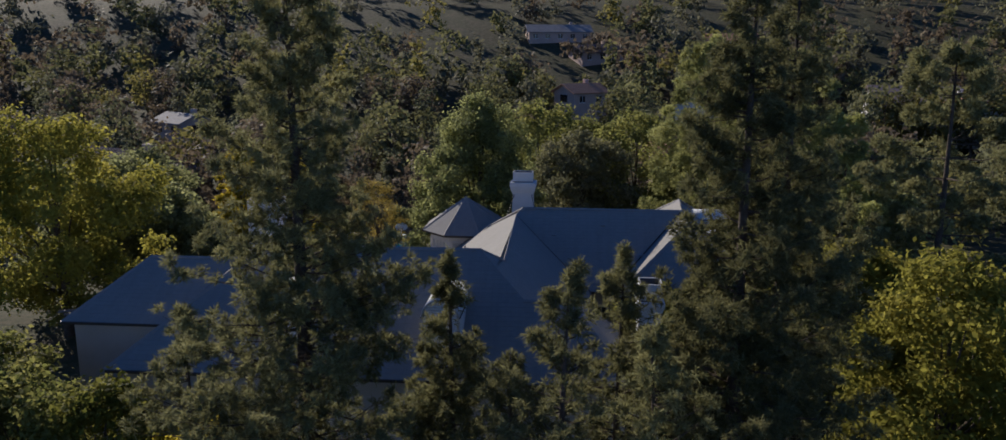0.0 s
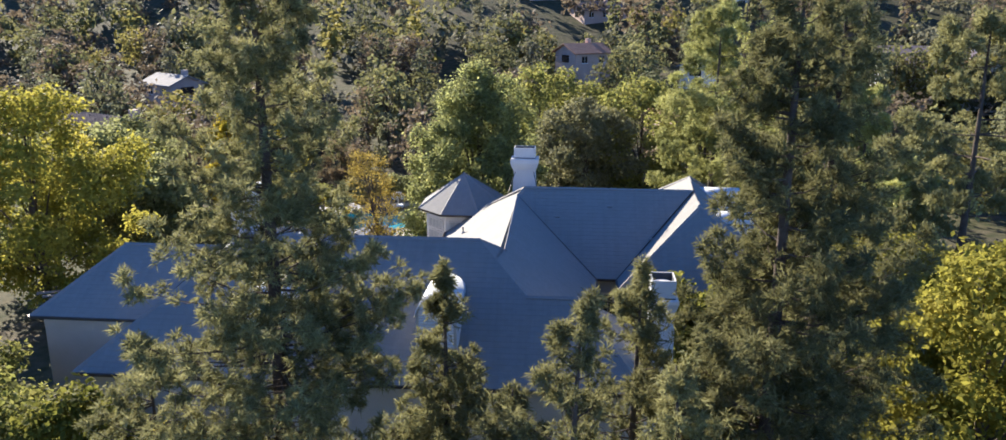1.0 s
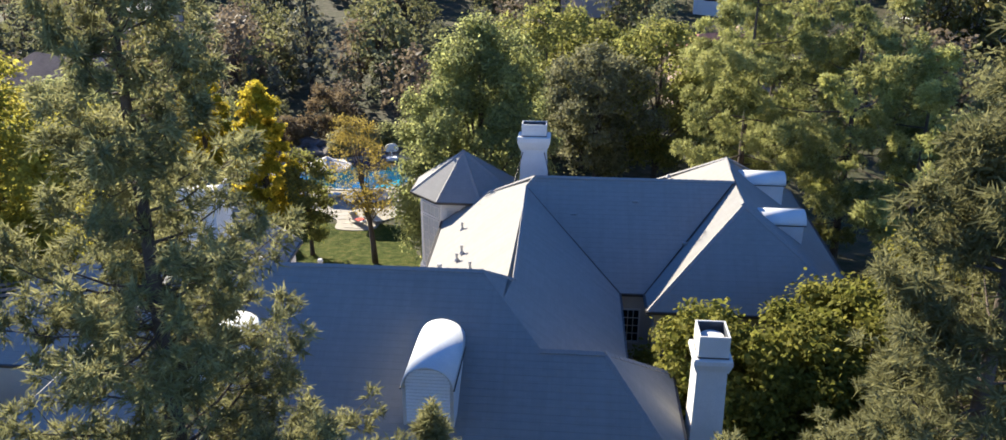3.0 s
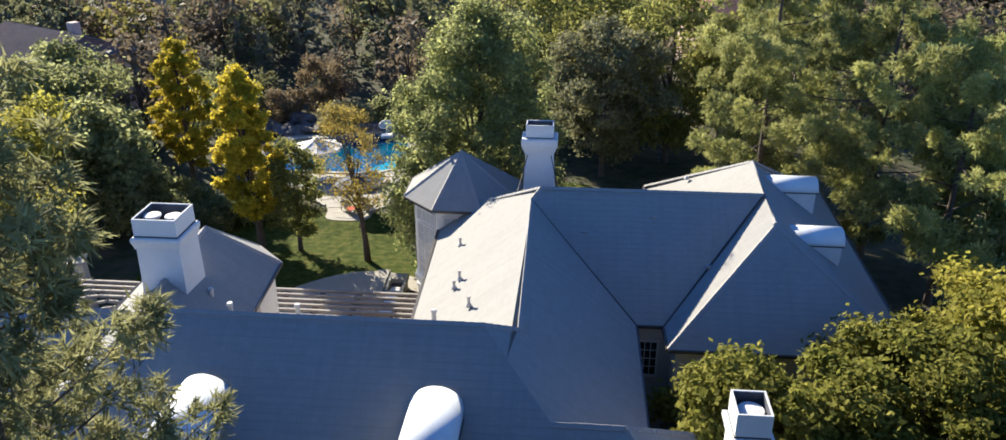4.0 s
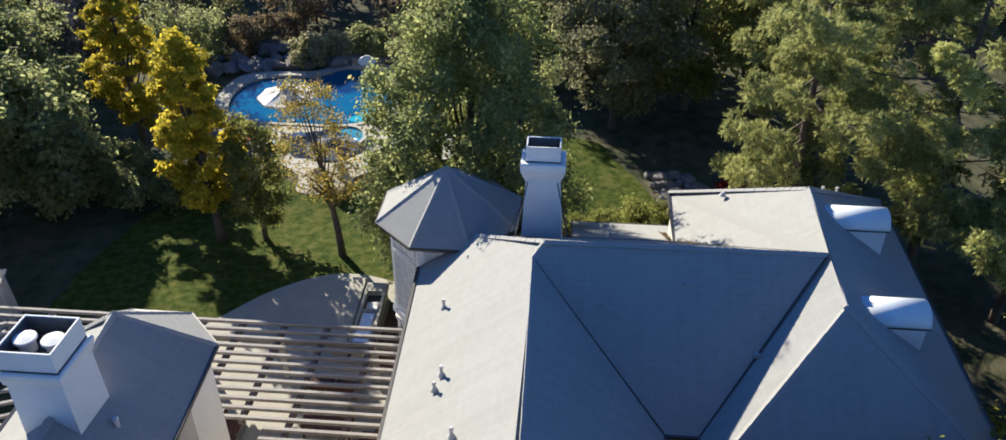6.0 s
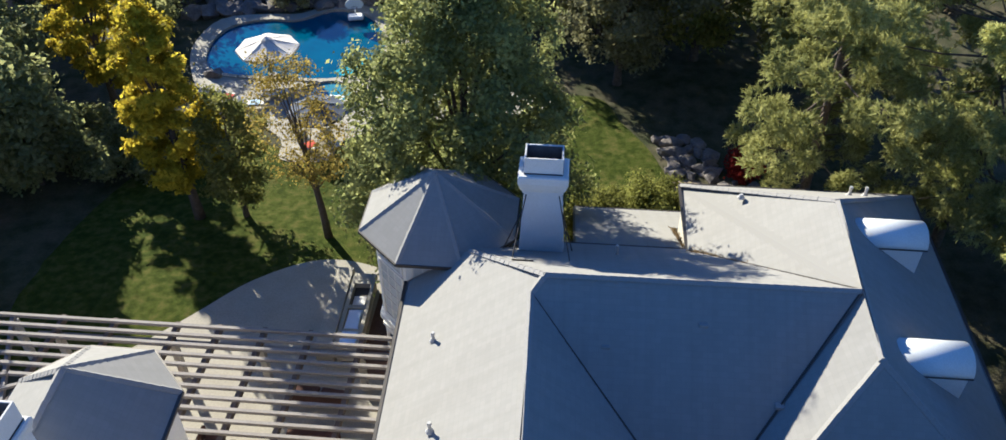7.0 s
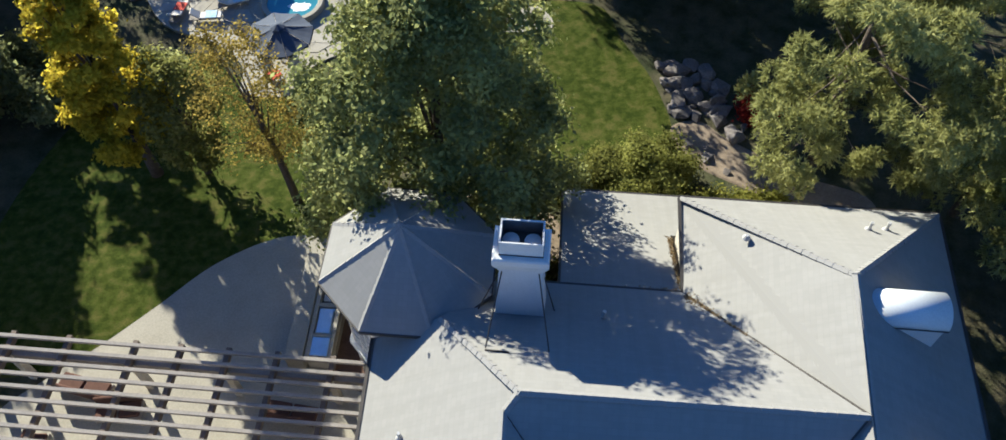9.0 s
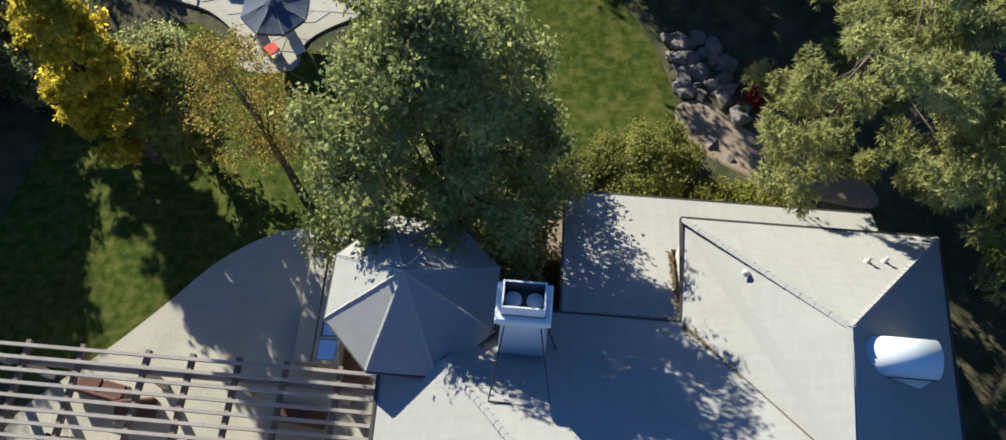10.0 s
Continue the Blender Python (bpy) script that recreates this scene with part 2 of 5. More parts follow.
build_ground()
LAWN_W = [(-24, 58.5), (-17.5, 58), (-12, 62), (-5, 62.5), (-6.5, 70), (-8.5, 76), (-11, 77), (-14.5, 77), (-17, 79), (-21, 77), (-24, 70)]
LAWN_E = [(-8.5, 77), (-3, 69), (3, 67), (8.4, 67.5), (10.2, 71), (9.6, 75.8), (8.0, 79.6), (6.4, 83), (0, 83), (-6, 80)]
patch("lawn", LAWN_W, 0.06, M_LAWN, "sunlit green lawn with darker and browner patches beside the patio", "lawn")
patch("lawn", LAWN_E, 0.06, M_LAWN, "green lawn behind the house edged with dry soil", "lawn")
M_SOIL = plain_mat("dry_sandy_soil", (0.14, 0.105, 0.072), (0.26, 0.205, 0.145), 0.7, 0.95, bump=0.6, fine=8, dist=0.04)
patch("path", [(9.4, 72.6), (10.4, 70.2), (12.4, 68.6), (15.0, 67.2), (19.0, 66.2), (19.2, 67.6), (16.6, 68.9), (14.4, 70.6), (12.6, 72.0), (11.2, 73.4)], 0.05, M_SOIL, "dry sandy soil path between boulders and shrubs", "path")
patch("garden_bed", [(1.9, 58.6), (2.9, 58.8), (3.3, 62.0), (3.6, 66.0), (2.0, 67.0), (1.4, 63.0)], 0.05, M_SOIL, "bare brown soil bed beside the low roof", "garden bed")

# ---- the house ----
BASE = -5.4
HOUSE_M = pose(1.28, 52.24, BASE, 0, 0, -5)
house = thing("house", HOUSE_M, "large cream stucco house with grey hip roofs, turret and chimneys", "house")


def HV(u, v, z):
    return Vector((u, v, z - BASE))


def slope(corners, name="roof_slope", thick=0.14, parent=None, mat=None, label="", course=0.27, step=0.007):
    """A roof slope: its corners in a plane, given as u, v, z. Its shingle courses overlap like steps, each a little proud of the next one up."""
    P = [HV(*c) for c in corners]
    n = Vector((0, 0, 0))
    for a, b in zip(P, P[1:] + P[:1]):
        n += (a - P[0]).cross(b - P[0])
    n.normalize()
    if n.z < 0:
        n = -n
        P = P[::-1]
    e = Vector((0, 0, 1)).cross(n).normalized()
    up = n.cross(e).normalized()
    o = P[0]
    Q = [((p - o).dot(e), (p - o).dot(up)) for p in P]
    bm = bmesh.new()
    uvl = bm.loops.layers.uv.new("UVMap")

    def put(pts):
        f = bm.faces.new([bm.verts.new(o + e * a + up * b + n * h) for a, b, h in pts])
        for l, (a, b, h) in zip(f.loops, pts):
            l[uvl].uv = (a + o.x, b + o.y)

    def clip(poly, lim, keep_above):
        out = []
        for p, q in zip(poly, poly[1:] + poly[:1]):
            a, b = (p[1] - lim, q[1] - lim) if keep_above else (lim - p[1], lim - q[1])
            if a >= 0:
                out.append(p)
            if (a > 0 > b) or (a < 0 < b):
                t = a / (a - b)
                out.append((p[0] + t * (q[0] - p[0]), lim))
        return out

    lo, hi = min(q[1] for q in Q), max(q[1] for q in Q)
    v = lo
    while v < hi - 1e-4:
        w = min(hi, v + course)
        band = clip(clip(Q, v, True), w, False)
        if len(band) > 2:
            put([(a, b, step * (1 - (b - v) / course)) for a, b in band])
            xs = [a for a, b in band if abs(b - v) < 1e-5]
            if len(xs) > 1:
                put([(min(xs), v, step), (max(xs), v, step), (max(xs), v, 0.0), (min(xs), v, 0.0)])
        v = w
    under = [bm.verts.new(p - n * thick) for p in P]
    bm.faces.new(under[::-1])
    top = [bm.verts.new(p) for p in P]
    k = len(P)
    for i in range(k):
        bm.faces.new((under[i], under[(i + 1) % k], top[(i + 1) % k], top[i]))
    bmesh.ops.remove_doubles(bm, verts=bm.verts, dist=0.002)
    me = bpy.data.meshes.new(name)
    bm.to_mesh(me)
    bm.free()
    me.materials.append(mat or M_ROOF)
    ob = new(name, me)
    ob.parent = parent or house
    if label:
        ob["label"] = label
    return ob


CAP_LINES = []
ZR, ZE, ZF = 5.6, 1.85, 6.1     # cross ridge, eaves, front ridge
KE, KW, KS, KN = 0.723, 0.721, 0.721, 3.75 / 5.95
# corners that several slopes share
J = (0.0, 0.0, 5.69)                        # west end of the cross ridge
JL = (-0.42, -0.5, 5.30)                 # where the long ridge starts, a little lower
K = (9.9, 0.12, 5.64)                       # cross ridge meets the east wing ridge
EC = (-0.22, -11.5, 5.28)
FE, FW = (-1.29, -12.65, ZF), (-12.1, -12.65, ZF)
VB = (4.2, -5.2, ZE)
ES, EN = (9.93, -2.52, 5.39), (10.28, 4.95, 5.46)
SW, SE = (5.35, -6.95, ZE), (14.85, -6.95, ZE)
NW, NE = (5.55, 10.28, ZE), (15.35, 10.28, ZE)
VS, VN = (5.36, -5.2, ZE), (5.5, 5.95, ZE)
HN = (-2.85, 3.32, 3.57)
FRW, FRE = (1.04, -15.2, 4.366), (3.2, -15.2, 4.366)
FSE, FNE = (5.9, -18.9, ZE), (5.9, -12.1, ZE)
FVE = (4.2, -12.1, ZE)
FSW = (-17.3, -18.9, ZE)
WN, WS = (-5.3, 3.2, 1.9), (-4.95, -6.9, 1.9)   # ends of the west eave
slope([J, JL, EC, WS, WN, HN])
slope([JL, VB, FVE, FRW, FE, EC])
slope([J, K, VS, VB, JL])
slope([J, HN, (-1.2, 5.95, ZE), VN, K])
slope([K, ES, SW, VS])
slope([K, VN, NW, EN])
slope([ES, SE, SW])
slope([EN, NE, NW])
slope([ES, SE, NE, EN])
slope([FE, FW, (-11.9, -6.9, ZE), WS, EC])
slope([FW, FE, FRW, FRE, FSE, FSW])
slope([FRE, FSE, FNE])
slope([FRW, FVE, FNE, FRE])
HW = (-16.5, -14.8, 2.54)                 # foot of the valley beside the west wing
slope([FW, FSW, HW])
slope([FW, HW, (-13.9, -11.0, 4.95)])
# west wing
LWA, LWB, LWZ, LWS, LWN = (-18.9, -11.0, 4.95), (-13.9, -11.0, 4.95), 2.55, -14.8, -7.2
LWSW, LWNW = (-21.75, LWS, LWZ), (-21.75, LWN, LWZ)
slope([LWA, LWB, HW, LWSW])
slope([LWA, LWSW, LWNW])
slope([LWA, LWNW, (-13.9, LWN, LWZ), LWB])
# garden wing with the eight-sided end
GC, GR, GZE, GZ = (-13.7, -4.8), 2.85, 3.28, 5.36


def octagon(c, r, z):
    return [(c[0] + r * math.cos(radians(22.5 + 45 * k)), c[1] + r * math.sin(radians(22.5 + 45 * k)), z) for k in range(8)]


G8 = octagon(GC, GR, GZE)
GA = (GC[0], GC[1], GZ)
for k in (0, 1, 2):
    slope([GA, G8[k], G8[k + 1]])
GS = (-13.1, -11.9, GZ)
slope([FW, LWB, GS], thick=0.05)
slope([FW, GS, (-11.9, -10.0, 4.0)], thick=0.05)
slope([GA, GS, (-10.75, -8.83, GZE), G8[0]])
slope([GA, GS, (G8[3][0], -8.83, GZE), G8[3]])
# turret
TC, TR, TZE, TZ = (-4.3, 5.8), 3.25, 3.12, 5.24
T8 = octagon(TC, TR, TZE)
TA = (-4.4, 5.75, TZ)
for k in range(8):
    slope([TA, T8[k], T8[(k + 1) % 8]], course=0.2, step=0.003)
# low garden roof
slope([(1.08, 6.0, 1.62), (5.5, 6.0, 1.62), (5.5, 10.0, -0.41), (14.6, 10.0, -0.41), (14.6, 13.25, -2.06), (1.08, 13.25, -2.06)])
CAP_LINES += [(J, JL), (JL, EC), (J, K), (J, HN), (ES, EN), (ES, SW), (ES, SE), (EN, NW), (EN, NE), (FE, FW), (FE, EC),
              (FRW, FRE), (FRE, FSE), (FRE, FNE), (FW, FSW), (LWA, LWB), (LWA, LWSW), (LWA, LWNW), (GA, GS)]
CAP_LINES += [(GA, G8[k]) for k in range(4)] + [(TA, T8[k]) for k in range(8)]

# walls under the roofs, drawn in from the eaves


def wall(u0, u1, v0, v1, ztop, zbot=BASE, label=""):
    return part("wall", boxed(u0, u1, v0, v1, zbot - BASE, ztop - BASE), M_STUCCO, house, label)


M_PALE = plain_mat("pale_turret_stucco", (0.64, 0.62, 0.56), (0.74, 0.72, 0.66), 0.8, 0.9, bump=0.3, fine=30)
wall(-4.85, 3.85, -11.5, 4.6, 1.80)
wall(3.9, 10.0, -4.85, 5.6, 1.79)
wall(5.7, 14.55, -6.6, 9.9, 1.78)
wall(-16.9, 0.6, -18.5, -7.25, 1.77)
wall(0.62, 5.55, -18.52, -12.45, 1.76)
wall(-21.35, -16.3, LWS + 0.4, LWN - 0.4, LWZ - 0.08)
wall(1.4, 14.2, 6.0, 12.9, -2.2)
for c, r, z in ((TC, TR - 0.55, TZE - 0.05), (GC, GR - 0.35, GZE - 0.05)):
    part("wall", prism(bmesh.new(), [(a, b) for a, b, _ in octagon(c, r, 0)], 0, z - BASE), M_PALE, house, "eight-sided cream stucco wall")
wall(GC[0] - 2.3, GC[0] + 2.3, -9.5, -4.9, GZE - 0.06)

# ---- trees ----
RNG = np.random.default_rng(7)


def unit(v):
    return v / np.maximum(1e-9, np.linalg.norm(v, axis=-1, keepdims=True))


def leaf_cloud(centres, size, spread, per, up=0.5, long=1.7, out=None):
    """Leaf quads: per leaves round each centre, turned towards out where it is given."""
    n = len(centres) * per
    c = np.repeat(centres, per, axis=0) + RNG.normal(0, spread, (n, 3)) * np.array([1, 1, 0.7])
    lean = np.array([0, 0, up]) if out is None else np.array([0, 0, up]) + 1.05 * np.repeat(out, per, axis=0)
    nrm = unit(RNG.normal(0, 0.85, (n, 3)) + lean)
    a = unit(np.cross(nrm, RNG.normal(0, 1, (n, 3))))
    b = np.cross(nrm, a)
    s = size * RNG.uniform(0.6, 1.3, (n, 1))
    q = np.stack([c - a * s * long / 2, c - b * s * 0.5 + nrm * s * 0.08, c + a * s * long / 2, c + b * s * 0.5 + nrm * s * 0.08], axis=1)
    return q.reshape(-1, 3)


def needle_tufts(centres, dirs, length, width, per, fan=0.62):
    """Long needles fanned round the end of each twig, like a brush."""
    n = len(centres) * per
    axis = np.repeat(dirs, per, axis=0)
    c = np.repeat(centres, per, axis=0) + RNG.normal(0, length * 0.1, (n, 3)) + axis * RNG.uniform(-0.5, 0.3, (n, 1)) * length
    d = unit(axis * 0.9 + RNG.normal(0, fan, (n, 3)))
    side = unit(np.cross(d, axis + RNG.normal(0, 0.5, (n, 3))))
    L = length * RNG.uniform(0.65, 1.15, (n, 1))
    tip = c + d * L + np.array([0, 0, -0.12]) * L
    return np.stack([c - side * width / 2, c + side * width / 2, tip], axis=1).reshape(-1, 3)


def tree_thing(name, m, label, category, trunk_bm, crown_me, group="", bark=None):
    t = thing(name, m, label, category, group)
    part("trunk", trunk_bm, bark or M_BARK, t, smooth=True)
    cr = new("crown", crown_me)
    cr.parent = t
    return t


def broadleaf(name, m, label, height, radius, mat, stem=0.3, lobes=16, clusters=1500, per=14, size=0.16, spread=0.34, squash=0.8, seed=1, lean=(0, 0), droop=0.0, hollow=0.55, category="tree", group="", base_r=None, peak=0.0, lobe=(0.18, 0.38), skirt=0.0):
    """A tapered trunk, limbs to each lobe of the crown, and small leaves in clumps on the lobes."""
    rng = np.random.default_rng(seed)
    crown_h = height * (1 - stem)
    cz = height * stem + crown_h * 0.5
    L = []
    for k in range(lobes):
        a = k * 2.399 + rng.uniform(-0.4, 0.4)
        h = (k + 0.5) / lobes * 2 - 1
        f = (h + 1) / 2
        w = (1 - peak) * math.sqrt(max(0.08, 1 - abs(h) ** 2.2)) + peak * (min(1.0, 0.6 + 2.5 * f) * (1 - f) ** 0.75 * 1.05 + 0.06)
        if f < 0.45:
            w = max(w, skirt)
        rr = rng.uniform(0.3, 1.04) * w
        L.append((lean[0] * f + radius * rr * math.cos(a), lean[1] * f + radius * rr * math.sin(a), cz + h * crown_h * 0.42 + rng.uniform(-0.05, 0.05) * crown_h, radius * rng.uniform(*lobe) * (1 - 0.5 * peak * f)))
    L = np.array(L)
    pick = rng.choice(lobes, clusters, p=L[:, 3] ** 2 / np.sum(L[:, 3] ** 2))
    d = unit(rng.normal(0, 1, (clusters, 3)) + np.array([0, 0, 0.25]))
    r = L[pick, 3:4] * rng.uniform(hollow ** 3, 1.08, (clusters, 1)) ** (1 / 3)
    c = L[pick, :3] + d * r * np.array([1, 1, squash])
    if droop:
        c[:, 2] -= droop * rng.uniform(0, 1, clusters) ** 2
    c[:, 2] = np.maximum(c[:, 2], 0.15)
    whole = unit((c - np.array([lean[0] * 0.5, lean[1] * 0.5, cz])) / np.array([radius, radius, crown_h * 0.5]))
    crown = array_mesh("crown", leaf_cloud(c, size, spread, per, out=unit(d + 0.7 * whole)), 4, mat)
    bm = bmesh.new()
    b0 = base_r or max(0.09, height * 0.021)
    top = Vector((lean[0] * 0.8, lean[1] * 0.8, height * 0.8))
    line = [Vector((0, 0, -0.3)), Vector((lean[0] * 0.08, lean[1] * 0.08, height * stem * 0.5)), Vector((lean[0] * 0.3, lean[1] * 0.3, height * (stem + 0.12))), top]
    tube(bm, line, [b0 * 1.25, b0, b0 * 0.7, b0 * 0.15], 8)
    for k in range(0, lobes, max(1, lobes // 16)):
        p = Vector(L[k, :3])
        f = min(0.95, max(0.25, (p.z - radius * 0.5) / height))
        s = line[1].lerp(top, f * 0.7)
        tube(bm, [s, s.lerp(p, 0.5) + Vector((0, 0, 0.12 * radius)), p + Vector((0, 0, 0.1 * radius))], [b0 * 0.3, b0 * 0.16, b0 * 0.05], 4)
    return tree_thing(name, m, label, category, bm, crown, group)


def pine(name, m, label, height, radius, mat, bare=0.12, clumps=430, tufts=9, per=18, length=0.42, width=0.032, ball=0.14, seed=1, tip=0.06, cone=3.4, irregular=0.3, whorl=0.55, fan=0.62, shell=0.2, inner=0.18, group=""):
    """A long-needled pine: whorls of up-curved limbs, side twigs, and a burst of needle tufts at each twig end."""
    rng = np.random.default_rng(seed)
    bm = bmesh.new()
    b0 = height * 0.013 + 0.05
    sway = rng.normal(0, 0.15, 2)
    axis = lambda f: Vector((sway[0] * math.sin(3 * f), sway[1] * math.sin(4 * f), height * f))
    tube(bm, [axis(f) - Vector((0, 0, 0.3 if f == 0 else 0)) for f in np.linspace(0, 1, 9)], [b0 * (1 - 0.93 * f) for f in np.linspace(0, 1, 9)], 8)
    limbs = []
    h = height * bare
    while h < height * 0.985:
        f = h / height
        prof = radius * (min(1.0, (1 - f) * cone) + tip) * min(1.0, 0.45 + 2.2 * (f - bare))
        for k in range(rng.integers(3, 6)):
            limbs.append((h + rng.uniform(-0.25, 0.25), rng.uniform(0, 2 * math.pi), prof * rng.uniform(1 - irregular, 1.12 + irregular * 0.4)))
        h += whorl * rng.uniform(0.75, 1.35)
    total = sum(l[2] for l in limbs)
    cs = []
    for h, a, ln in limbs:
        s = axis(min(1, h / height))
        out = Vector((math.cos(a), math.sin(a), 0))
        side = Vector((-out.y, out.x, 0))
        rise = rng.uniform(0.05, 0.4) + 0.5 * (h / height) ** 2
        at_ = lambda q: s + out * (ln * q) + Vector((0, 0, ln * (rise * q * q - 0.12 * q)))
        tube(bm, [at_(q) for q in (0, 0.35, 0.7, 1.0)], [0.022 + 0.006 * ln, 0.014 + 0.004 * ln, 0.01, 0.006], 5, cap=False)
        n = max(3, int(round(clumps * ln / total)))
        for k in range(n):
            q = rng.uniform(inner, 1.0) ** (0.75 if inner > 0.1 else 1.0) if k else 1.0
            w = float(rng.choice([-1, 1]) * rng.uniform(0.1, 0.42) * ln * (1.1 - 0.8 * q)) if k else 0.0
            p = at_(float(q))
            e = p + side * w + out * (0.35 * abs(w)) + Vector((0, 0, float(rng.uniform(-0.25, 0.4)) * (0.4 + abs(w))))
            if k:
                tube(bm, [p, p.lerp(e, 0.5) - Vector((0, 0, 0.03)), e], [0.01, 0.008, 0.005], 3, cap=False)
            cs.append((*e, out.x, out.y))
    cs = np.array(cs)
    c = np.repeat(cs[:, :3], tufts, axis=0)
    o = np.repeat(np.column_stack([cs[:, 3:5], np.full(len(cs), 0.0)]), tufts, axis=0)
    d = unit(rng.normal(0, 0.75, c.shape) + 0.45 * o + np.array([0, 0, 0.55]))
    crown = array_mesh("crown", needle_tufts(c + d * ball * rng.uniform(shell, 1.0, (len(c), 1)), d, length, width, per, fan), 3, mat)
    return tree_thing(name, m, label, "pine tree", bm, crown, group)


M_PINE = leaf_mat("pine_needles", (0.11, 0.111, 0.049), (0.21, 0.205, 0.085), (0.355, 0.335, 0.15), 0.6, 0.45, 1.5, 0.6)
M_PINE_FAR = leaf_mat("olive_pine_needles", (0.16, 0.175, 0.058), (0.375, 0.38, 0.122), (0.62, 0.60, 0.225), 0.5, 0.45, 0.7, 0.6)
M_LEAF_SH = leaf_mat("olive_shrub_leaves", (0.13, 0.14, 0.035), (0.24, 0.245, 0.055), (0.36, 0.345, 0.09), trans=0.55)
M_LEAF = leaf_mat("green_leaves", (0.12, 0.137, 0.035), (0.22, 0.224, 0.058), (0.345, 0.315, 0.095), trans=0.58)
M_LEAF_DK = leaf_mat("dark_leaves", (0.15, 0.168, 0.07), (0.28, 0.295, 0.118), (0.44, 0.43, 0.18), trans=0.62)
M_LEAF_YL = leaf_mat("yellowing_leaves", (0.22, 0.20, 0.016), (0.48, 0.385, 0.026), (0.66, 0.52, 0.045), trans=0.6)
M_LEAF_MAIN = leaf_mat("fine_green_leaves", (0.142, 0.165, 0.066), (0.285, 0.305, 0.11), (0.47, 0.46, 0.165), trans=0.64, clump=0.8)
M_LEAF_YG = leaf_mat("yellow_green_leaves", (0.15, 0.15, 0.025), (0.26, 0.242, 0.038), (0.36, 0.316, 0.056), trans=0.6, share=0.8)
M_LEAF_BR = leaf_mat("dry_brown_leaves", (0.15, 0.11, 0.06), (0.25, 0.185, 0.10), (0.33, 0.26, 0.14), trans=0.45)
M_LEAF_OC = leaf_mat("ochre_leaves", (0.16, 0.125, 0.028), (0.28, 0.215, 0.045), (0.39, 0.30, 0.07), trans=0.55)
M_LEAF_SG = leaf_mat("sage_leaves", (0.138, 0.138, 0.065), (0.227, 0.22, 0.108), (0.327, 0.308, 0.162), trans=0.45)
M_LEAF_CIT = leaf_mat("glossy_leaves", (0.105, 0.12, 0.022), (0.225, 0.225, 0.04), (0.34, 0.31, 0.07), 0.4, 0.55)


def at(x, y, turn=0.0, dz=0.0):
    return pose(x, y, ground_z(x, y) + dz, 0, 0, turn)


NEAR = dict(tufts=12, per=8, length=0.20, width=0.034, ball=0.22, whorl=0.42, fan=0.7, inner=0.05, shell=0.5)
pine("pine_tree", at(-6.33, 24.5), "tall dark green long-needled pine with open airy limbs", 25.2, 3.3, M_PINE, seed=3, clumps=2700, cone=2.0, irregular=0.28, **NEAR)
pine("pine_tree", at(6.5, 22.0), "tall long-needled pine with dense upright sprays", 23.8, 2.7, M_PINE, seed=5, clumps=2150, cone=2.0, irregular=0.3, **NEAR)
pine("pine_tree", at(8.3, 24.6), "tall pine close beside another, upright needle sprays", 23.0, 2.7, M_PINE, seed=6, clumps=1700, cone=2.2, irregular=0.3, **NEAR)
pine("pine_tree", at(1.7, 20.0), "young bushy pine with upright candle tips", 15.9, 1.6, M_PINE, seed=8, clumps=400, **NEAR)
pine("pine_tree", at(3.6, 24.0), "young pine in front of the house chimney", 15.4, 1.5, M_PINE, seed=9, clumps=300, **NEAR)
pine("pine_tree", at(0.2, 22.0), "young bushy pine with upright candle tips", 13.0, 1.5, M_PINE, seed=12, clumps=230, **NEAR)
pine("pine_tree", at(3.6, 19.4), "young bushy pine with upright candle tips", 14.6, 1.7, M_PINE, seed=13, clumps=320, **NEAR)
pine("pine_tree", at(-10.0, 25.0), "young pine beside a taller one", 12.5, 1.8, M_PINE, seed=14, clumps=260, **NEAR)
pine("pine_tree", at(-1.7, 26.0), "slender dark pine before the front roof", 14.8, 1.9, M_PINE, seed=11, clumps=850, cone=1.7, **NEAR)
GARDEN = dict(per=7, tufts=40, length=0.28, width=0.072, ball=0.58, cone=2.6, whorl=1.25, irregular=0.75, fan=0.65, shell=0.7, inner=0.4)
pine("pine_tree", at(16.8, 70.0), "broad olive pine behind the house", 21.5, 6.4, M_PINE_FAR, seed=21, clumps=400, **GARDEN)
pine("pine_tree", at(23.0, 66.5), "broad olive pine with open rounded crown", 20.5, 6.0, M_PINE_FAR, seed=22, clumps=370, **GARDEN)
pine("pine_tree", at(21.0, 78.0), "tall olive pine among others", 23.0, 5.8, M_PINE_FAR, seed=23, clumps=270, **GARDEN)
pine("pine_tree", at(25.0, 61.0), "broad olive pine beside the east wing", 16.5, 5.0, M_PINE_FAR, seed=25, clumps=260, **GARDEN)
pine("pine_tree", at(28.0, 53.0), "olive pine beside a yellow-green tree", 22.0, 5.0, M_PINE, seed=24, clumps=320, **GARDEN)
broadleaf("tree", at(-1.8, 64.6), "large dense green tree behind the turret", 18.2, 5.8, M_LEAF_MAIN, stem=0.06, lobes=240, clusters=7200, per=16, size=0.13, spread=0.26, hollow=0.4, seed=31, droop=1.3, peak=0.42, skirt=0.95, lobe=(0.08, 0.16))
broadleaf("tree", at(-32.5, 60.0), "broad yellow-green tree beyond the west wing", 16.8, 7.4, M_LEAF_YG, stem=0.08, lobes=70, clusters=3600, per=11, size=0.18, spread=0.32, seed=32, lobe=(0.09, 0.27))
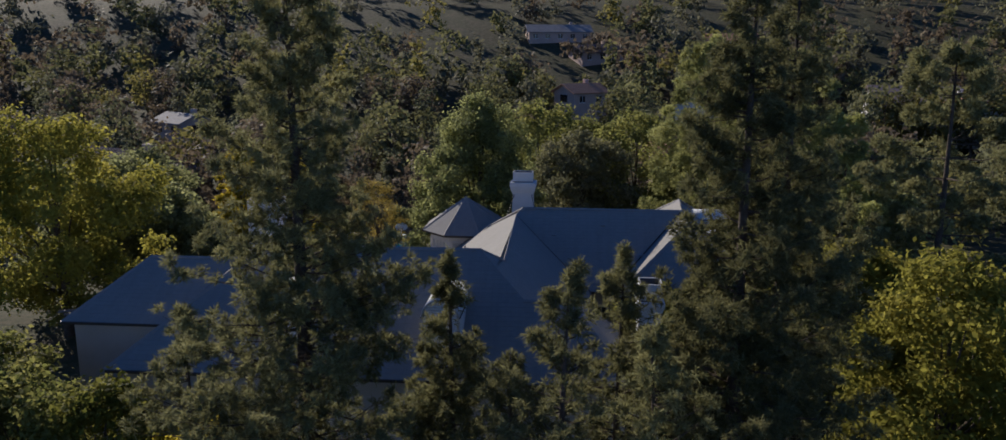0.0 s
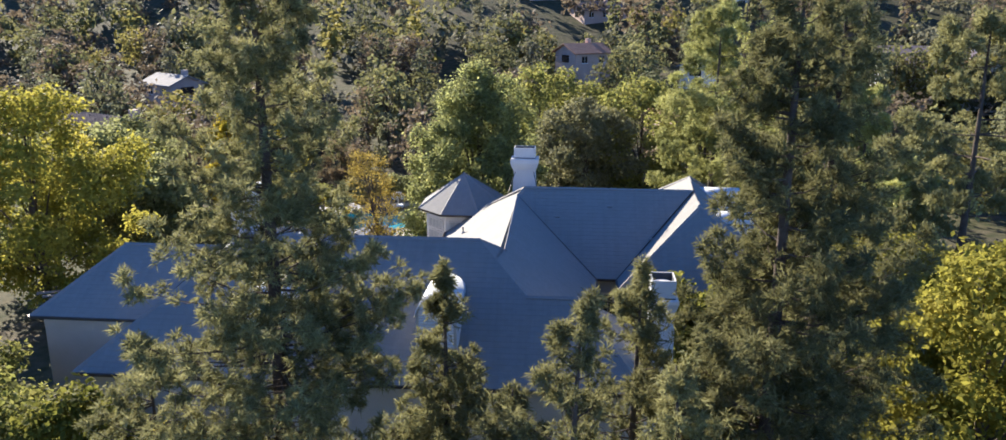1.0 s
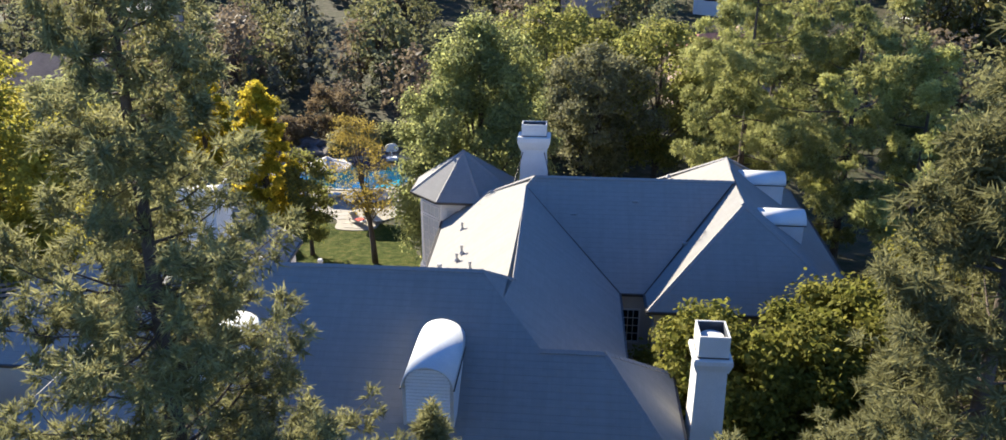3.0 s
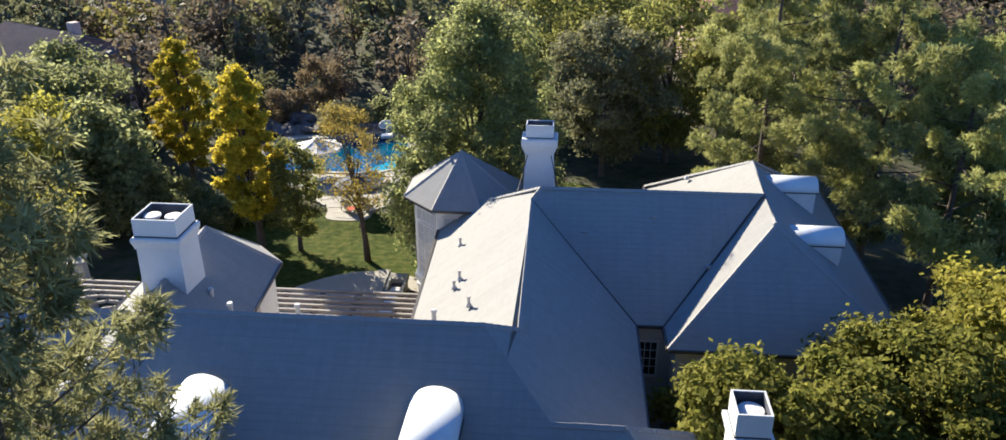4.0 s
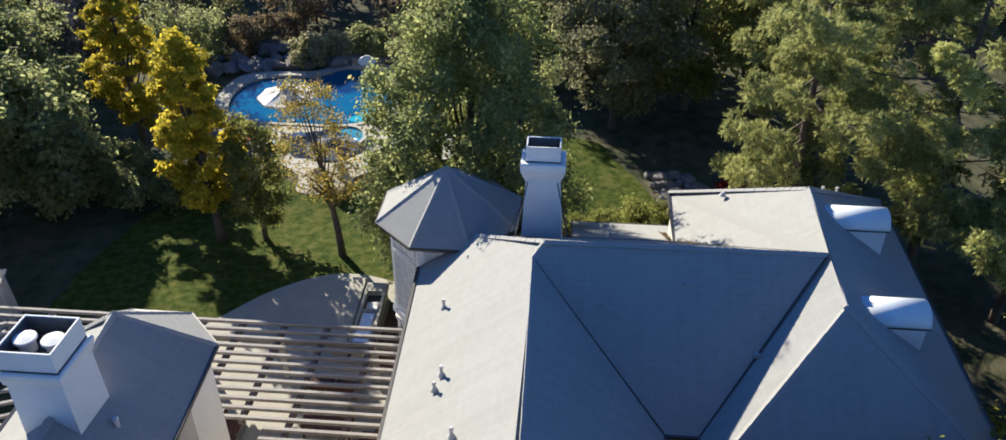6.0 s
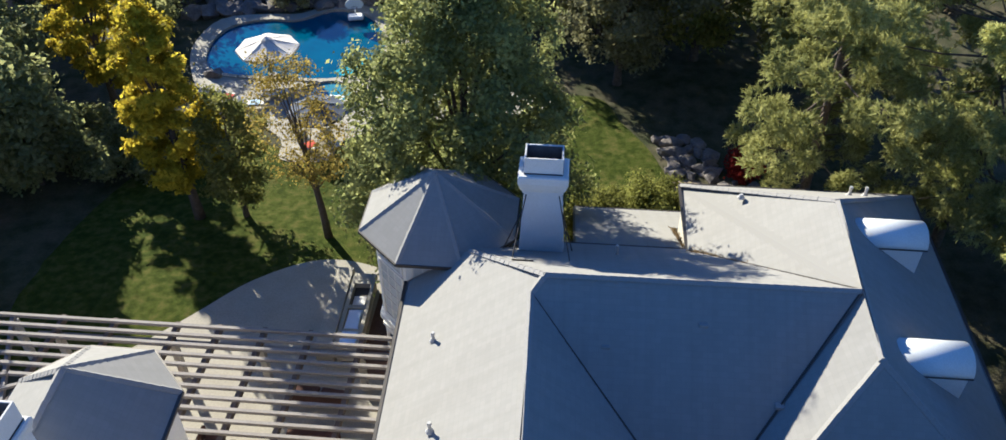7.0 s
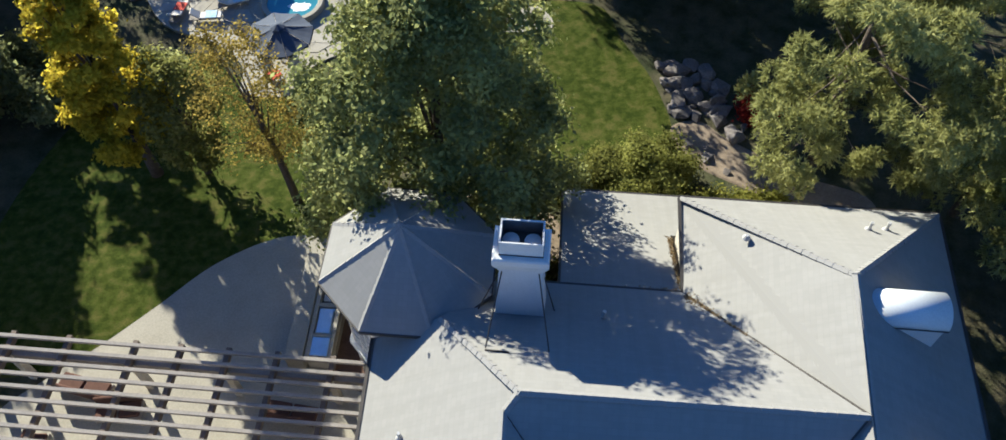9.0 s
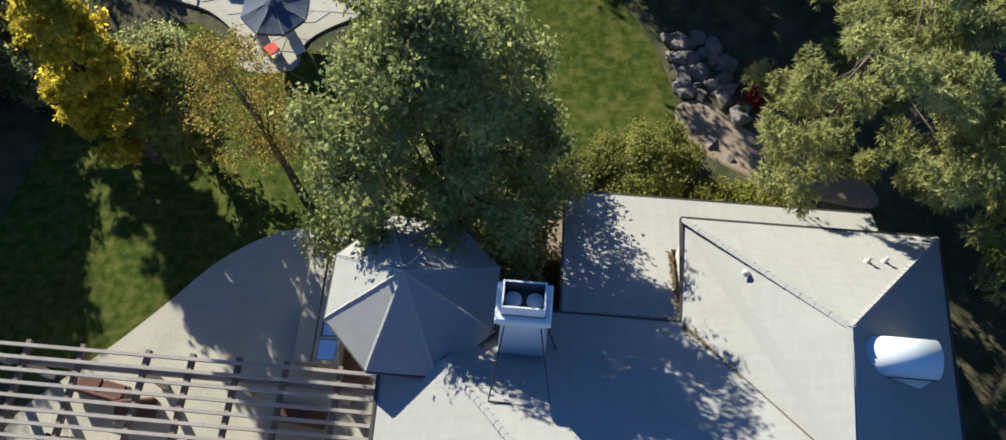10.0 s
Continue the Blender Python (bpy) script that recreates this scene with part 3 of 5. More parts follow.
broadleaf("tree", at(19.2, 44.0), "rounded bright yellow-green tree", 11.0, 4.9, M_LEAF_YG, stem=0.12, lobes=90, clusters=3200, per=11, size=0.17, spread=0.3, seed=33, lobe=(0.1, 0.22), skirt=0.9)
broadleaf("tree", at(18.2, 32.5), "leafy yellow-green tree before the pines", 13.2, 5.0, M_LEAF_YG, stem=0.1, lobes=80, clusters=2800, per=11, size=0.16, spread=0.3, seed=43, lobe=(0.1, 0.24), skirt=0.9)
broadleaf("tree", at(-25.3, 80.0), "slim tree with yellow autumn leaves", 13.2, 2.6, M_LEAF_YL, stem=0.2, lobes=120, clusters=2000, per=12, size=0.16, spread=0.17, seed=34, peak=0.4, lobe=(0.07, 0.17))
broadleaf("tree", at(-17.1, 69.4), "slim tree with yellow autumn leaves", 13.4, 2.7, M_LEAF_YL, stem=0.17, lobes=130, clusters=2700, per=13, size=0.15, spread=0.17, seed=35, peak=0.55, lobe=(0.06, 0.16), lean=(-0.6, 0.5), skirt=0.6)
# added: stands for the yellow tree's shaded side and shades the patio
broadleaf("tree", at(-14.5, 69.5), "small green tree added for the shaded side of a yellow one", 8.2, 2.2, M_LEAF, stem=0.14, lobes=46, clusters=700, per=11, size=0.14, spread=0.22, seed=44, lobe=(0.1, 0.24), skirt=0.7)
broadleaf("tree", at(-9.5, 67.4), "thin-crowned young tree with leaning trunk on the lawn", 11.0, 2.6, M_LEAF_OC, stem=0.3, lobes=70, clusters=760, per=9, size=0.09, spread=0.22, seed=36, lean=(-1.4, 0.8), lobe=(0.08, 0.2), base_r=0.2)
broadleaf("tree", at(8.0, 84.5), "grey-green tree beyond the lawn", 14.0, 4.8, M_LEAF_SG, stem=0.1, lobes=70, clusters=2300, per=11, size=0.19, spread=0.34, seed=37, lobe=(0.1, 0.24))
broadleaf("tree", at(8.0, 41.4), "glossy-leaved tree close to the house wall", 9.3, 3.3, M_LEAF_CIT, stem=0.15, lobes=60, clusters=2100, per=11, size=0.15, spread=0.24, seed=38, lobe=(0.12, 0.24))
broadleaf("tree", at(14.2, 41.0), "glossy-leaved tree before the east wing", 10.2, 4.2, M_LEAF_CIT, stem=0.15, lobes=80, clusters=2800, per=11, size=0.15, spread=0.26, seed=39, lobe=(0.1, 0.22))
broadleaf("tree", at(11.4, 40.6), "glossy-leaved tree before the east wing", 9.4, 3.2, M_LEAF_CIT, stem=0.15, lobes=60, clusters=2000, per=11, size=0.15, spread=0.26, seed=41, lobe=(0.1, 0.22))
broadleaf("tree", at(21.0, 38.4), "glossy-leaved tree before the east wing", 8.8, 3.6, M_LEAF_CIT, stem=0.15, lobes=70, clusters=2400, per=11, size=0.15, spread=0.26, seed=40, lobe=(0.1, 0.22))
# the tree at (-37, 70) is added to keep sun off the fireplace
for k, (x, y, h, r) in enumerate([(-30, 74, 9.6, 4.4), (-33.5, 80, 11, 4.4), (-36, 84, 12, 5.0), (14, 88, 15, 5.0), (4, 96, 16, 5.2), (-2, 100, 12, 5.0), (10, 99, 14, 5.0), (-27.6, 73.0, 6.4, 2.6), (-35.0, 76, 12, 4.4), (20, 86, 14, 5.0), (29.5, 64, 11.0, 4.4), (-37.0, 70, 13, 5.0)]):
    broadleaf("tree", at(x, y), "dense green garden tree" if y > 84.5 and x > 0 else "dense dark green garden tree", h, r, M_LEAF if y > 84.5 and x > 0 else M_LEAF_DK, stem=0.1, lobes=60, clusters=1300, per=9, size=0.23, spread=0.36, seed=50 + k, lobe=(0.12, 0.26))

# far woods: a few trees, repeated
# far leaves are greyed and blued, so that haze sits in their colour
F_GREEN = leaf_mat("hazy_green_leaves", (0.105, 0.112, 0.048), (0.18, 0.178, 0.072), (0.25, 0.235, 0.10), trans=0.45, share=0.8)
F_DARK = leaf_mat("hazy_dark_leaves", (0.09, 0.096, 0.055), (0.155, 0.16, 0.085), (0.22, 0.22, 0.118), trans=0.5, share=0.8)
F_YELLOW = leaf_mat("hazy_yellow_green_leaves", (0.165, 0.155, 0.045), (0.24, 0.215, 0.06), (0.31, 0.27, 0.085), trans=0.5, share=0.8)
F_BROWN = leaf_mat("hazy_brown_leaves", (0.115, 0.09, 0.06), (0.175, 0.138, 0.09), (0.235, 0.19, 0.12), trans=0.4, share=0.8)
F_SAGE = leaf_mat("hazy_sage_leaves", (0.115, 0.113, 0.07), (0.175, 0.17, 0.105), (0.235, 0.226, 0.14), trans=0.4, share=0.8)
KINDS = [(12, 5.0, F_GREEN, "green tree in the far woods", 0.2), (15, 4.6, F_DARK, "dark green tree in the far woods", 0.5), (10, 5.2, F_YELLOW, "yellow-green tree in the far woods", 0.0), (11, 4.6, F_BROWN, "brownish dry tree in the far woods", 0.1), (17, 3.2, F_SAGE, "tall sage green tree in the far woods", 0.9), (13, 5.4, F_GREEN, "broad green tree in the far woods", 0.0)]
MID = []
for k, (h, r, mt, lb, pk) in enumerate(KINDS):
    MID.append(broadleaf("tree", at(-62 + 9 * k, 112 + 3 * k), lb, h, r, mt, stem=0.08, lobes=40, clusters=210, per=4, size=0.5, spread=0.42, seed=70 + k, peak=pk, group="far woods"))
FAR_HOUSES = [(83.5, 152, 8), (77, 160, 7), (40, 175, 7), (15.5, 170, 5), (-57, 150, 3), (27, 117, 7), (-44, 98, 7), (16, 252, 7), (-10, 262, 7), (25, 232, 5), (66, 250, 6), (-45, 285, 6), (118, 270, 6)]


def clear_of_houses(x, y):
    for hx, hy, w in FAR_HOUSES:
        f = (y - 5) / (hy - 5)
        if math.hypot(x - hx, y - hy) < w + 1:
            return False
        if 0.82 < f < 1 and abs(x - hx * f) < w * 0.7:
            return False
    return True


def shades_garden(x, y, h):
    """Whether a tree of that height would keep the sun from the pool and the lawns."""
    for gx, gy in ((-15, 88), (-13, 80), (-14, 70), (3, 76)):
        dx, dy = x - gx, y - gy
        along, across = -0.602 * dx + 0.799 * dy, abs(0.799 * dx + 0.602 * dy)
        if 0 < along < (h + 1) / 0.43 and across < 8:
            return True
    return False


rnd = random.Random(4)
n = 0
while n < 190:
    y = rnd.uniform(90, 200)
    x = rnd.uniform(-0.7, 0.7) * (y + 15)
    kind = rnd.choice((0, 0, 1, 1, 2, 3, 3, 3, 4, 5) if x < 0 else (0, 0, 1, 1, 2, 3, 4, 5))
    s = rnd.uniform(0.55, 1.0)
    if shades_garden(x, y, KINDS[kind][0] * s):
        s = rnd.uniform(0.3, 0.42)
    if (-27 < x < -4 and y < 101) or not clear_of_houses(x, y) or shades_garden(x, y, KINDS[kind][0] * s):
        continue
    m = at(x, y, rnd.uniform(0, 360)) @ Matrix.Diagonal((s, s, s, 1))
    o = copy_thing(MID[kind], m)
    o.scale = m.to_scale()
    n += 1


for k in range(26):
    kind = (1, 0, 3, 5, 1, 4)[k % 6]
    x, y = -44 + 13.0 * (k % 4) + rnd.uniform(-5, 5), 108 + 5.5 * (k // 4) + rnd.uniform(-2.5, 2.5)
    h = min(9.0, 5.0 + 0.2 * (y - 104))
    if not clear_of_houses(x, y):
        continue
    sc = h / KINDS[kind][0]
    m = at(x, y, rnd.uniform(0, 360)) @ Matrix.Diagonal((sc, sc, sc, 1))
    o = copy_thing(MID[kind], m)
    o.scale = m.to_scale()


for k in range(7):
    x, y = 67.5 + 3.3 * k, 149.5 - 1.2 * k + (1.5 if k % 2 else 0.0)
    kind = (0, 5, 2, 0, 1, 5, 2)[k]
    sc = (8.7 + 0.5 * math.sin(5 * k) - ground_z(x, y)) / KINDS[kind][0]
    m = at(x, y, 50 * k) @ Matrix.Diagonal((sc, sc, sc, 1))
    o = copy_thing(MID[kind], m)
    o.scale = m.to_scale()


def far_woods(count):
    """The wooded hillside: crowns past counting, in one object."""
    rng = np.random.default_rng(12)
    mats = [F_SAGE, F_GREEN, F_YELLOW, F_BROWN]
    quads, index = [], []
    k = 0
    while k < count:
        far = k >= count * 0.64
        y = 420 + 420 * rng.random() ** 1.3 if far else 185 + 330 * rng.random() ** 1.2
        x = rng.uniform(-0.72, 0.72) * (y + 15)
        if not clear_of_houses(x, y):
            continue
        k += 1
        z = ground_z(x, y)
        kind = int(rng.choice(4, p=[0.40, 0.30, 0.08, 0.22]))
        h, r = rng.uniform(6, 13), rng.uniform(3.2, 6.2)
        if rng.random() < 0.12:
            h, r = rng.uniform(13, 19), rng.uniform(1.2, 2.2)
        n_ = 16 if far else 40
        d = unit(rng.normal(0, 1, (n_, 3)))
        lob = rng.normal(0, 0.45, (7, 3))
        c = lob[rng.integers(0, 7, n_)] + d * rng.uniform(0.3, 0.62, (n_, 1))
        face = unit(c)
        c = c * np.array([r, r, h * 0.42]) + np.array([x, y, z + h * 0.52])
        c[:, 2] = np.maximum(c[:, 2], z + 0.3)
        q = leaf_cloud(c, 1.2 if far else 0.82, 1.0 if far else 0.6, 5, out=face)
        quads.append(q)
        index.append(np.full(len(q) // 4, kind, dtype=np.int32))
    me = array_mesh("far_woods", np.concatenate(quads), 4, mats[0])
    for mt in mats[1:]:
        me.materials.append(mt)
    me.polygons.foreach_set("material_index", np.concatenate(index))
    tagged(new("far_woods", me), "mixed green woods covering the far hillside", "woods", kind="stuff")


far_woods(1100)

# ---- house: chimneys, dormers, windows, gutters, vents ----
M_STEEL = plain_mat("brushed_steel", (0.50, 0.51, 0.52), (0.62, 0.63, 0.64), 2.0, 0.3, 0.9, bump=0.05)
M_FRAME = plain_mat("cream_window_frame", (0.60, 0.57, 0.50), (0.68, 0.65, 0.58), 2.0, 0.6)
M_TERRA = plain_mat("clay_flue", (0.55, 0.53, 0.50), (0.66, 0.64, 0.60), 3.0, 0.8)


def glass_mat():
    m, nt, b = material("window_glass", 0.06, 0.0, 0.5)
    b.inputs["Base Color"].default_value = (0.015, 0.018, 0.022, 1)
    return m


M_GLASS = glass_mat()
M_GLASS_P = plain_mat("curtained_glass", (0.44, 0.44, 0.40), (0.56, 0.55, 0.50), 1.5, 0.12, bump=0.0, spec=0.5)


def hbox(u0, u1, v0, v1, z0, z1, bevel=0.0, taper=0.0):
    return boxed(u0, u1, v0, v1, z0 - BASE, z1 - BASE, bevel=bevel, taper=taper)


def cylinder(bm, c, r0, r1, z0, z1, sides=16, cap=True):
    return tube(bm, [(c[0], c[1], z0), (c[0], c[1], z1)], [r0, r1], sides, cap)


def ring_box(u0, u1, v0, v1, z0, z1, t):
    """Four walls of thickness t round a hollow."""
    bm = bmesh.new()
    box(bm, u0, u1, v0, v0 + t, z0 - BASE, z1 - BASE)
    box(bm, u0, u1, v1 - t, v1, z0 - BASE, z1 - BASE)
    box(bm, u0, u0 + t, v0 + t, v1 - t, z0 - BASE, z1 - BASE)
    box(bm, u1 - t, u1, v0 + t, v1 - t, z0 - BASE, z1 - BASE)
    return bm


def loft(bm, rings):
    """Rectangular rings (u0, u1, v0, v1, z) joined one above the other and closed at both ends."""
    loops = [[bm.verts.new((u, v, z - BASE)) for u, v in ((u0, v0), (u1, v0), (u1, v1), (u0, v1))] for u0, u1, v0, v1, z in rings]
    for p, q in zip(loops, loops[1:]):
        for k in range(4):
            bm.faces.new((p[k], p[(k + 1) % 4], q[(k + 1) % 4], q[k]))
    bm.faces.new(loops[0][::-1])
    bm.faces.new(loops[-1])
    return bm


def chimney(u0, u1, v0, v1, zb, z1, zc, zt, pots, label, flare=0.1, over=0.2, sunk=0.3):
    """A flared stucco shaft up to z1, a cornice that widens to zc, and a hollow hood with round flues up to zt."""
    def ring(g, z):
        return (u0 - g, u1 + g, v0 - g, v1 + g, z)

    sh = part("chimney", loft(bmesh.new(), [ring(flare, zb), ring(0.0, z1)]), M_STUCCO_W, house, label)
    h = zc - z1
    part("cornice", loft(bmesh.new(), [ring(0.05, z1 - 0.01), ring(0.05, z1 + 0.08 * h), ring(over * 0.55, z1 + 0.25 * h), ring(over, z1 + 0.62 * h), ring(over, zc - 0.05), ring(over - 0.05, zc)]), M_STUCCO_W, sh, "wide moulded stucco cornice")
    # dark band standing for the shaded gap between cornice and hood
    part("flashing", hbox(u0 - 0.012, u1 + 0.012, v0 - 0.012, v1 + 0.012, zc - 0.02, zc + 0.05), M_GUTTER, sh, "dark band painted for the shaded gap under the hood")
    part("hood", ring_box(u0, u1, v0, v1, zc + 0.05, zt, 0.05), M_STUCCO_W, sh)
    # added dark sheets and dark floor: shade inside the hood, put into colour
    part("liner", ring_box(u0 + 0.053, u1 - 0.053, v0 + 0.053, v1 - 0.053, zc + 0.06, zt - 0.03, 0.02), M_HOOD_SHADE, sh, "dark sheet standing for the shade inside the hood")
    part("floor", hbox(u0 + 0.05, u1 - 0.05, v0 + 0.05, v1 - 0.05, zc + 0.04, zc + 0.12), M_GUTTER, sh, "recessed chimney floor, darkened to stand for shade")
    for k in range(pots):
        cu = u0 + (u1 - u0) * (k + 0.5) / pots
        r = min((u1 - u0) / pots, v1 - v0) * 0.36
        bm = cylinder(bmesh.new(), (cu, (v0 + v1) / 2), r * 0.8, r * 0.8, zc + 0.1 - BASE, zt - sunk - BASE, 24)
        cylinder(bm, (cu, (v0 + v1) / 2), r * 1.12, r * 1.06, zt - sunk - BASE, zt - sunk + 0.06 - BASE, 24)
        cylinder(bm, (cu, (v0 + v1) / 2), r * 1.06, r * 0.2, zt - sunk + 0.06 - BASE, zt - sunk + 0.1 - BASE, 24)
        part("flue_cap", bm, M_TERRA, sh, "round pale flue cap", smooth=False)
    return sh


# near-black tone that paints shade on the hood's inner faces
M_HOOD_SHADE = plain_mat("hood_shade_tone", (0.07, 0.075, 0.085), (0.12, 0.125, 0.135), 3.0, 0.6, 0.3)
M_STUCCO_W = plain_mat("pale_chimney_stucco", (0.52, 0.51, 0.485), (0.61, 0.60, 0.575), 0.9, 0.85, bump=0.3, fine=30)
ch = chimney(-0.95, 0.40, 3.95, 4.85, 1.0, 5.87, 6.66, 7.33, 2, "pale stucco chimney with twin flues", 0.27, 0.21, 0.5)
for s, t in (((-0.86, 3.9, 5.8), (-1.18, 1.76, 4.72)), ((0.31, 3.9, 5.8), (0.78, 1.85, 4.62)), ((-0.97, 4.7, 4.6), (-1.75, 3.9, 3.0)), ((0.42, 4.7, 4.6), (0.9, 4.2, 2.98))):
    part("brace", tube(bmesh.new(), [HV(*s), HV(*t)], [0.024, 0.024], 6), M_GUTTER, ch, "thin dark steel brace")
part("flashing", tube(bmesh.new(), [HV(-1.2, 1.75, 4.62), HV(-0.45, 1.72, 4.64)], [0.03, 0.03], 5), M_GUTTER, ch, "thin dark steel strip on the roof")
chimney(-14.2, -12.6, -9.3, -7.75, 3.2, 6.55, 7.0, 7.7, 2, "broad pale stucco chimney with round flue caps", 0.05, 0.12, 0.2)
chimney(6.2, 7.2, -15.7, -14.5, BASE, 4.1, 4.6, 5.4, 1, "pale stucco chimney at the front gable", 0.12, 0.14)


def barrel_dormer(c, back, front, r, crown, axis, sill, label, rise):
    """A half-round metal roof on short cheeks, closed in front by a slatted vent. axis 'u' or 'v' is the way it points."""
    spring = crown - rise

    def P(a, s, z):
        return HV(a, c + s, z) if axis == "u" else HV(c + s, a, z)

    bm = bmesh.new()
    n = 14
    arcs = []
    for a in (back, front):
        arcs.append([bm.verts.new(P(a, -r * math.cos(math.pi * k / n), spring + rise * math.sin(math.pi * k / n))) for k in range(n + 1)])
    for k in range(n):
        bm.faces.new((arcs[0][k], arcs[0][k + 1], arcs[1][k + 1], arcs[1][k]))
    d = part("dormer", bm, M_METAL, house, label, smooth=True)
    sol = d.modifiers.new("thickness", "SOLIDIFY")
    sol.thickness = 0.05
    inset = front + (0.12 if front < back else -0.12)
    bm = bmesh.new()
    lo = [bm.verts.new(P(inset, s * (r - 0.07), sill)) for s in (-1, 1)]
    arc = [bm.verts.new(P(inset, (r - 0.07) * math.cos(math.pi * k / n), spring + (rise - 0.07) * math.sin(math.pi * k / n))) for k in range(n + 1)]
    bm.faces.new(lo + arc)
    part("face", bm, M_STUCCO_W, d)
    for side in (-1, 1):
        bm = bmesh.new()
        pts = [(back, spring + 0.01), (inset, spring + 0.01), (inset, sill - 0.05), (back, sill + 0.2)]
        a = [bm.verts.new(P(q, side * (r - 0.02), z)) for q, z in pts]
        b = [bm.verts.new(P(q, side * (r - 0.1), z)) for q, z in pts]
        bm.faces.new(a)
        bm.faces.new(b[::-1])
        for i in range(4):
            bm.faces.new((a[i], b[i], b[(i + 1) % 4], a[(i + 1) % 4]))
        part("cheek", bm, M_STUCCO_W, d)
        part("gutter", tube(bmesh.new(), [P(back, side * (r + 0.01), spring - 0.02), P(front, side * (r + 0.01), spring - 0.02)], [0.03, 0.03], 6), M_GUTTER, d, "thin dark drip edge")
    z = sill + 0.12
    while z < crown - 0.16:
        w = (r - 0.14) if z < spring else (r - 0.12) * math.sqrt(max(0.01, 1 - ((z - spring) / (rise - 0.05)) ** 2))
        o = 0.05 if front > back else -0.05
        bm = bmesh.new()
        vs = [bm.verts.new(P(inset + a, s, z + h)) for s in (-w, w) for a, h in ((0.0, 0.05), (o * 1.3, 0.0), (o * 1.3, 0.015), (0.0, 0.07))]
        for q in ((0, 1, 2, 3), (7, 6, 5, 4), (0, 4, 5, 1), (1, 5, 6, 2), (2, 6, 7, 3), (3, 7, 4, 0)):
            bm.faces.new([vs[i] for i in q])
        part("slat", bm, M_WHITE, d)
        z += 0.12
    return d


barrel_dormer(4.45, 10.6, 13.35, 0.68, 4.9, "u", 3.0, "white half-round metal dormer on the east slope", 0.58)
barrel_dormer(-1.3, 10.4, 13.05, 0.68, 4.78, "u", 3.3, "white half-round metal dormer on the east slope", 0.58)
barrel_dormer(-2.42, -14.75, -18.0, 0.84, 5.16, "v", 3.0, "white half-round dormer with slatted vent", 0.78)
barrel_dormer(-9.6, -14.75, -18.0, 0.84, 5.16, "v", 3.0, "white half-round dormer with slatted vent", 0.78)


def window(p0, p1, z0, z1, cols, rows, out, parent=None, deep=0.06, back=None, glass=None, label="dark multi-paned window with pale bars"):
    """A window in an upright wall between plan points p0 and p1, facing out: frame, panes and bars."""
    a, b = Vector((*p0, 0)), Vector((*p1, 0))
    e = (b - a).normalized()
    w = (b - a).length
    n = Vector((*out, 0)).normalized()
    o = a + Vector((0, 0, z0 - BASE))
    h = z1 - z0
    root = None

    def bar(x0, x1, y0, y1, d0, d1):
        bm = bmesh.new()
        vs = [bm.verts.new(o + e * x + Vector((0, 0, y)) + n * d) for d in (d0, d1) for x, y in ((x0, y0), (x1, y0), (x1, y1), (x0, y1))]
        for q in ((0, 1, 2, 3), (7, 6, 5, 4), (0, 4, 5, 1), (1, 5, 6, 2), (2, 6, 7, 3), (3, 7, 4, 0)):
            bm.faces.new([vs[i] for i in q])
        return bm

    root = part("window", bar(0, w, 0, h, 0.0, 0.012), back or M_DARK, parent or house, label)
    for x0, x1, y0, y1 in ((-0.08, 0, -0.08, h + 0.08), (w, w + 0.08, -0.08, h + 0.08), (0, w, h, h + 0.08), (-0.04, w + 0.04, -0.12, 0)):
        part("frame", bar(x0, x1, y0, y1, 0.0, deep), M_FRAME, root)
    for i in range(cols):
        for j in range(rows):
            part("pane", bar(w * i / cols + 0.018, w * (i + 1) / cols - 0.018, h * j / rows + 0.018, h * (j + 1) / rows - 0.018, 0.014, 0.022), glass or M_GLASS, root)
    for i in range(1, cols):
        part("bar", bar(w * i / cols - 0.016, w * i / cols + 0.016, 0, h, 0.016, 0.04), M_FRAME, root)
    for j in range(1, rows):
        part("bar", bar(0, w, h * j / rows - 0.014, h * j / rows + 0.014, 0.016, 0.042), M_FRAME, root)
    return root


window((4.42, -4.853), (5.16, -4.853), -0.75, 0.85, 3, 4, (0, -1))
window((6.6, -6.603), (7.9, -6.603), -0.4, 1.2, 3, 3, (0, -1))
TW = octagon(TC, TR - 0.55, 0)
for k in range(2, 6):
    (ax, ay, _), (bx, by, _) = TW[k], TW[(k + 1) % 8]
    a, b = Vector((ax, ay)), Vector((bx, by))
    mid_ = (a + b) / 2 - Vector(TC)
    p, q = a.lerp(b, 0.14), a.lerp(b, 0.86)
    off = mid_.normalized() * 0.003
    window(tuple(p + off), tuple(q + off), -1.2, 1.7, 3, 6, tuple(mid_), None, 0.06, M_FRAME, M_GLASS_P, "tall curtained turret window with cream bars")
    window(tuple(p + off), tuple(q + off), 1.95, 2.5, 4, 1, tuple(mid_), None, 0.06, M_FRAME, M_GLASS_P, "small pale transom window of the turret")
    window(tuple(p + off), tuple(q + off), -5.0, -2.4, 2, 4, tuple(mid_))
ring = octagon(TC, TR - 0.38, 0)
part("ledge", prism(bmesh.new(), [(a, b) for a, b, _ in ring], -1.75 - BASE, -1.5 - BASE), M_FRAME, house, "cream moulded ledge round the turret")
part("ledge", prism(bmesh.new(), [(a, b) for a, b, _ in octagon(TC, TR - 0.46, 0)], -2.2 - BASE, -2.06 - BASE), M_FRAME, house, "cream moulded ledge round the turret")


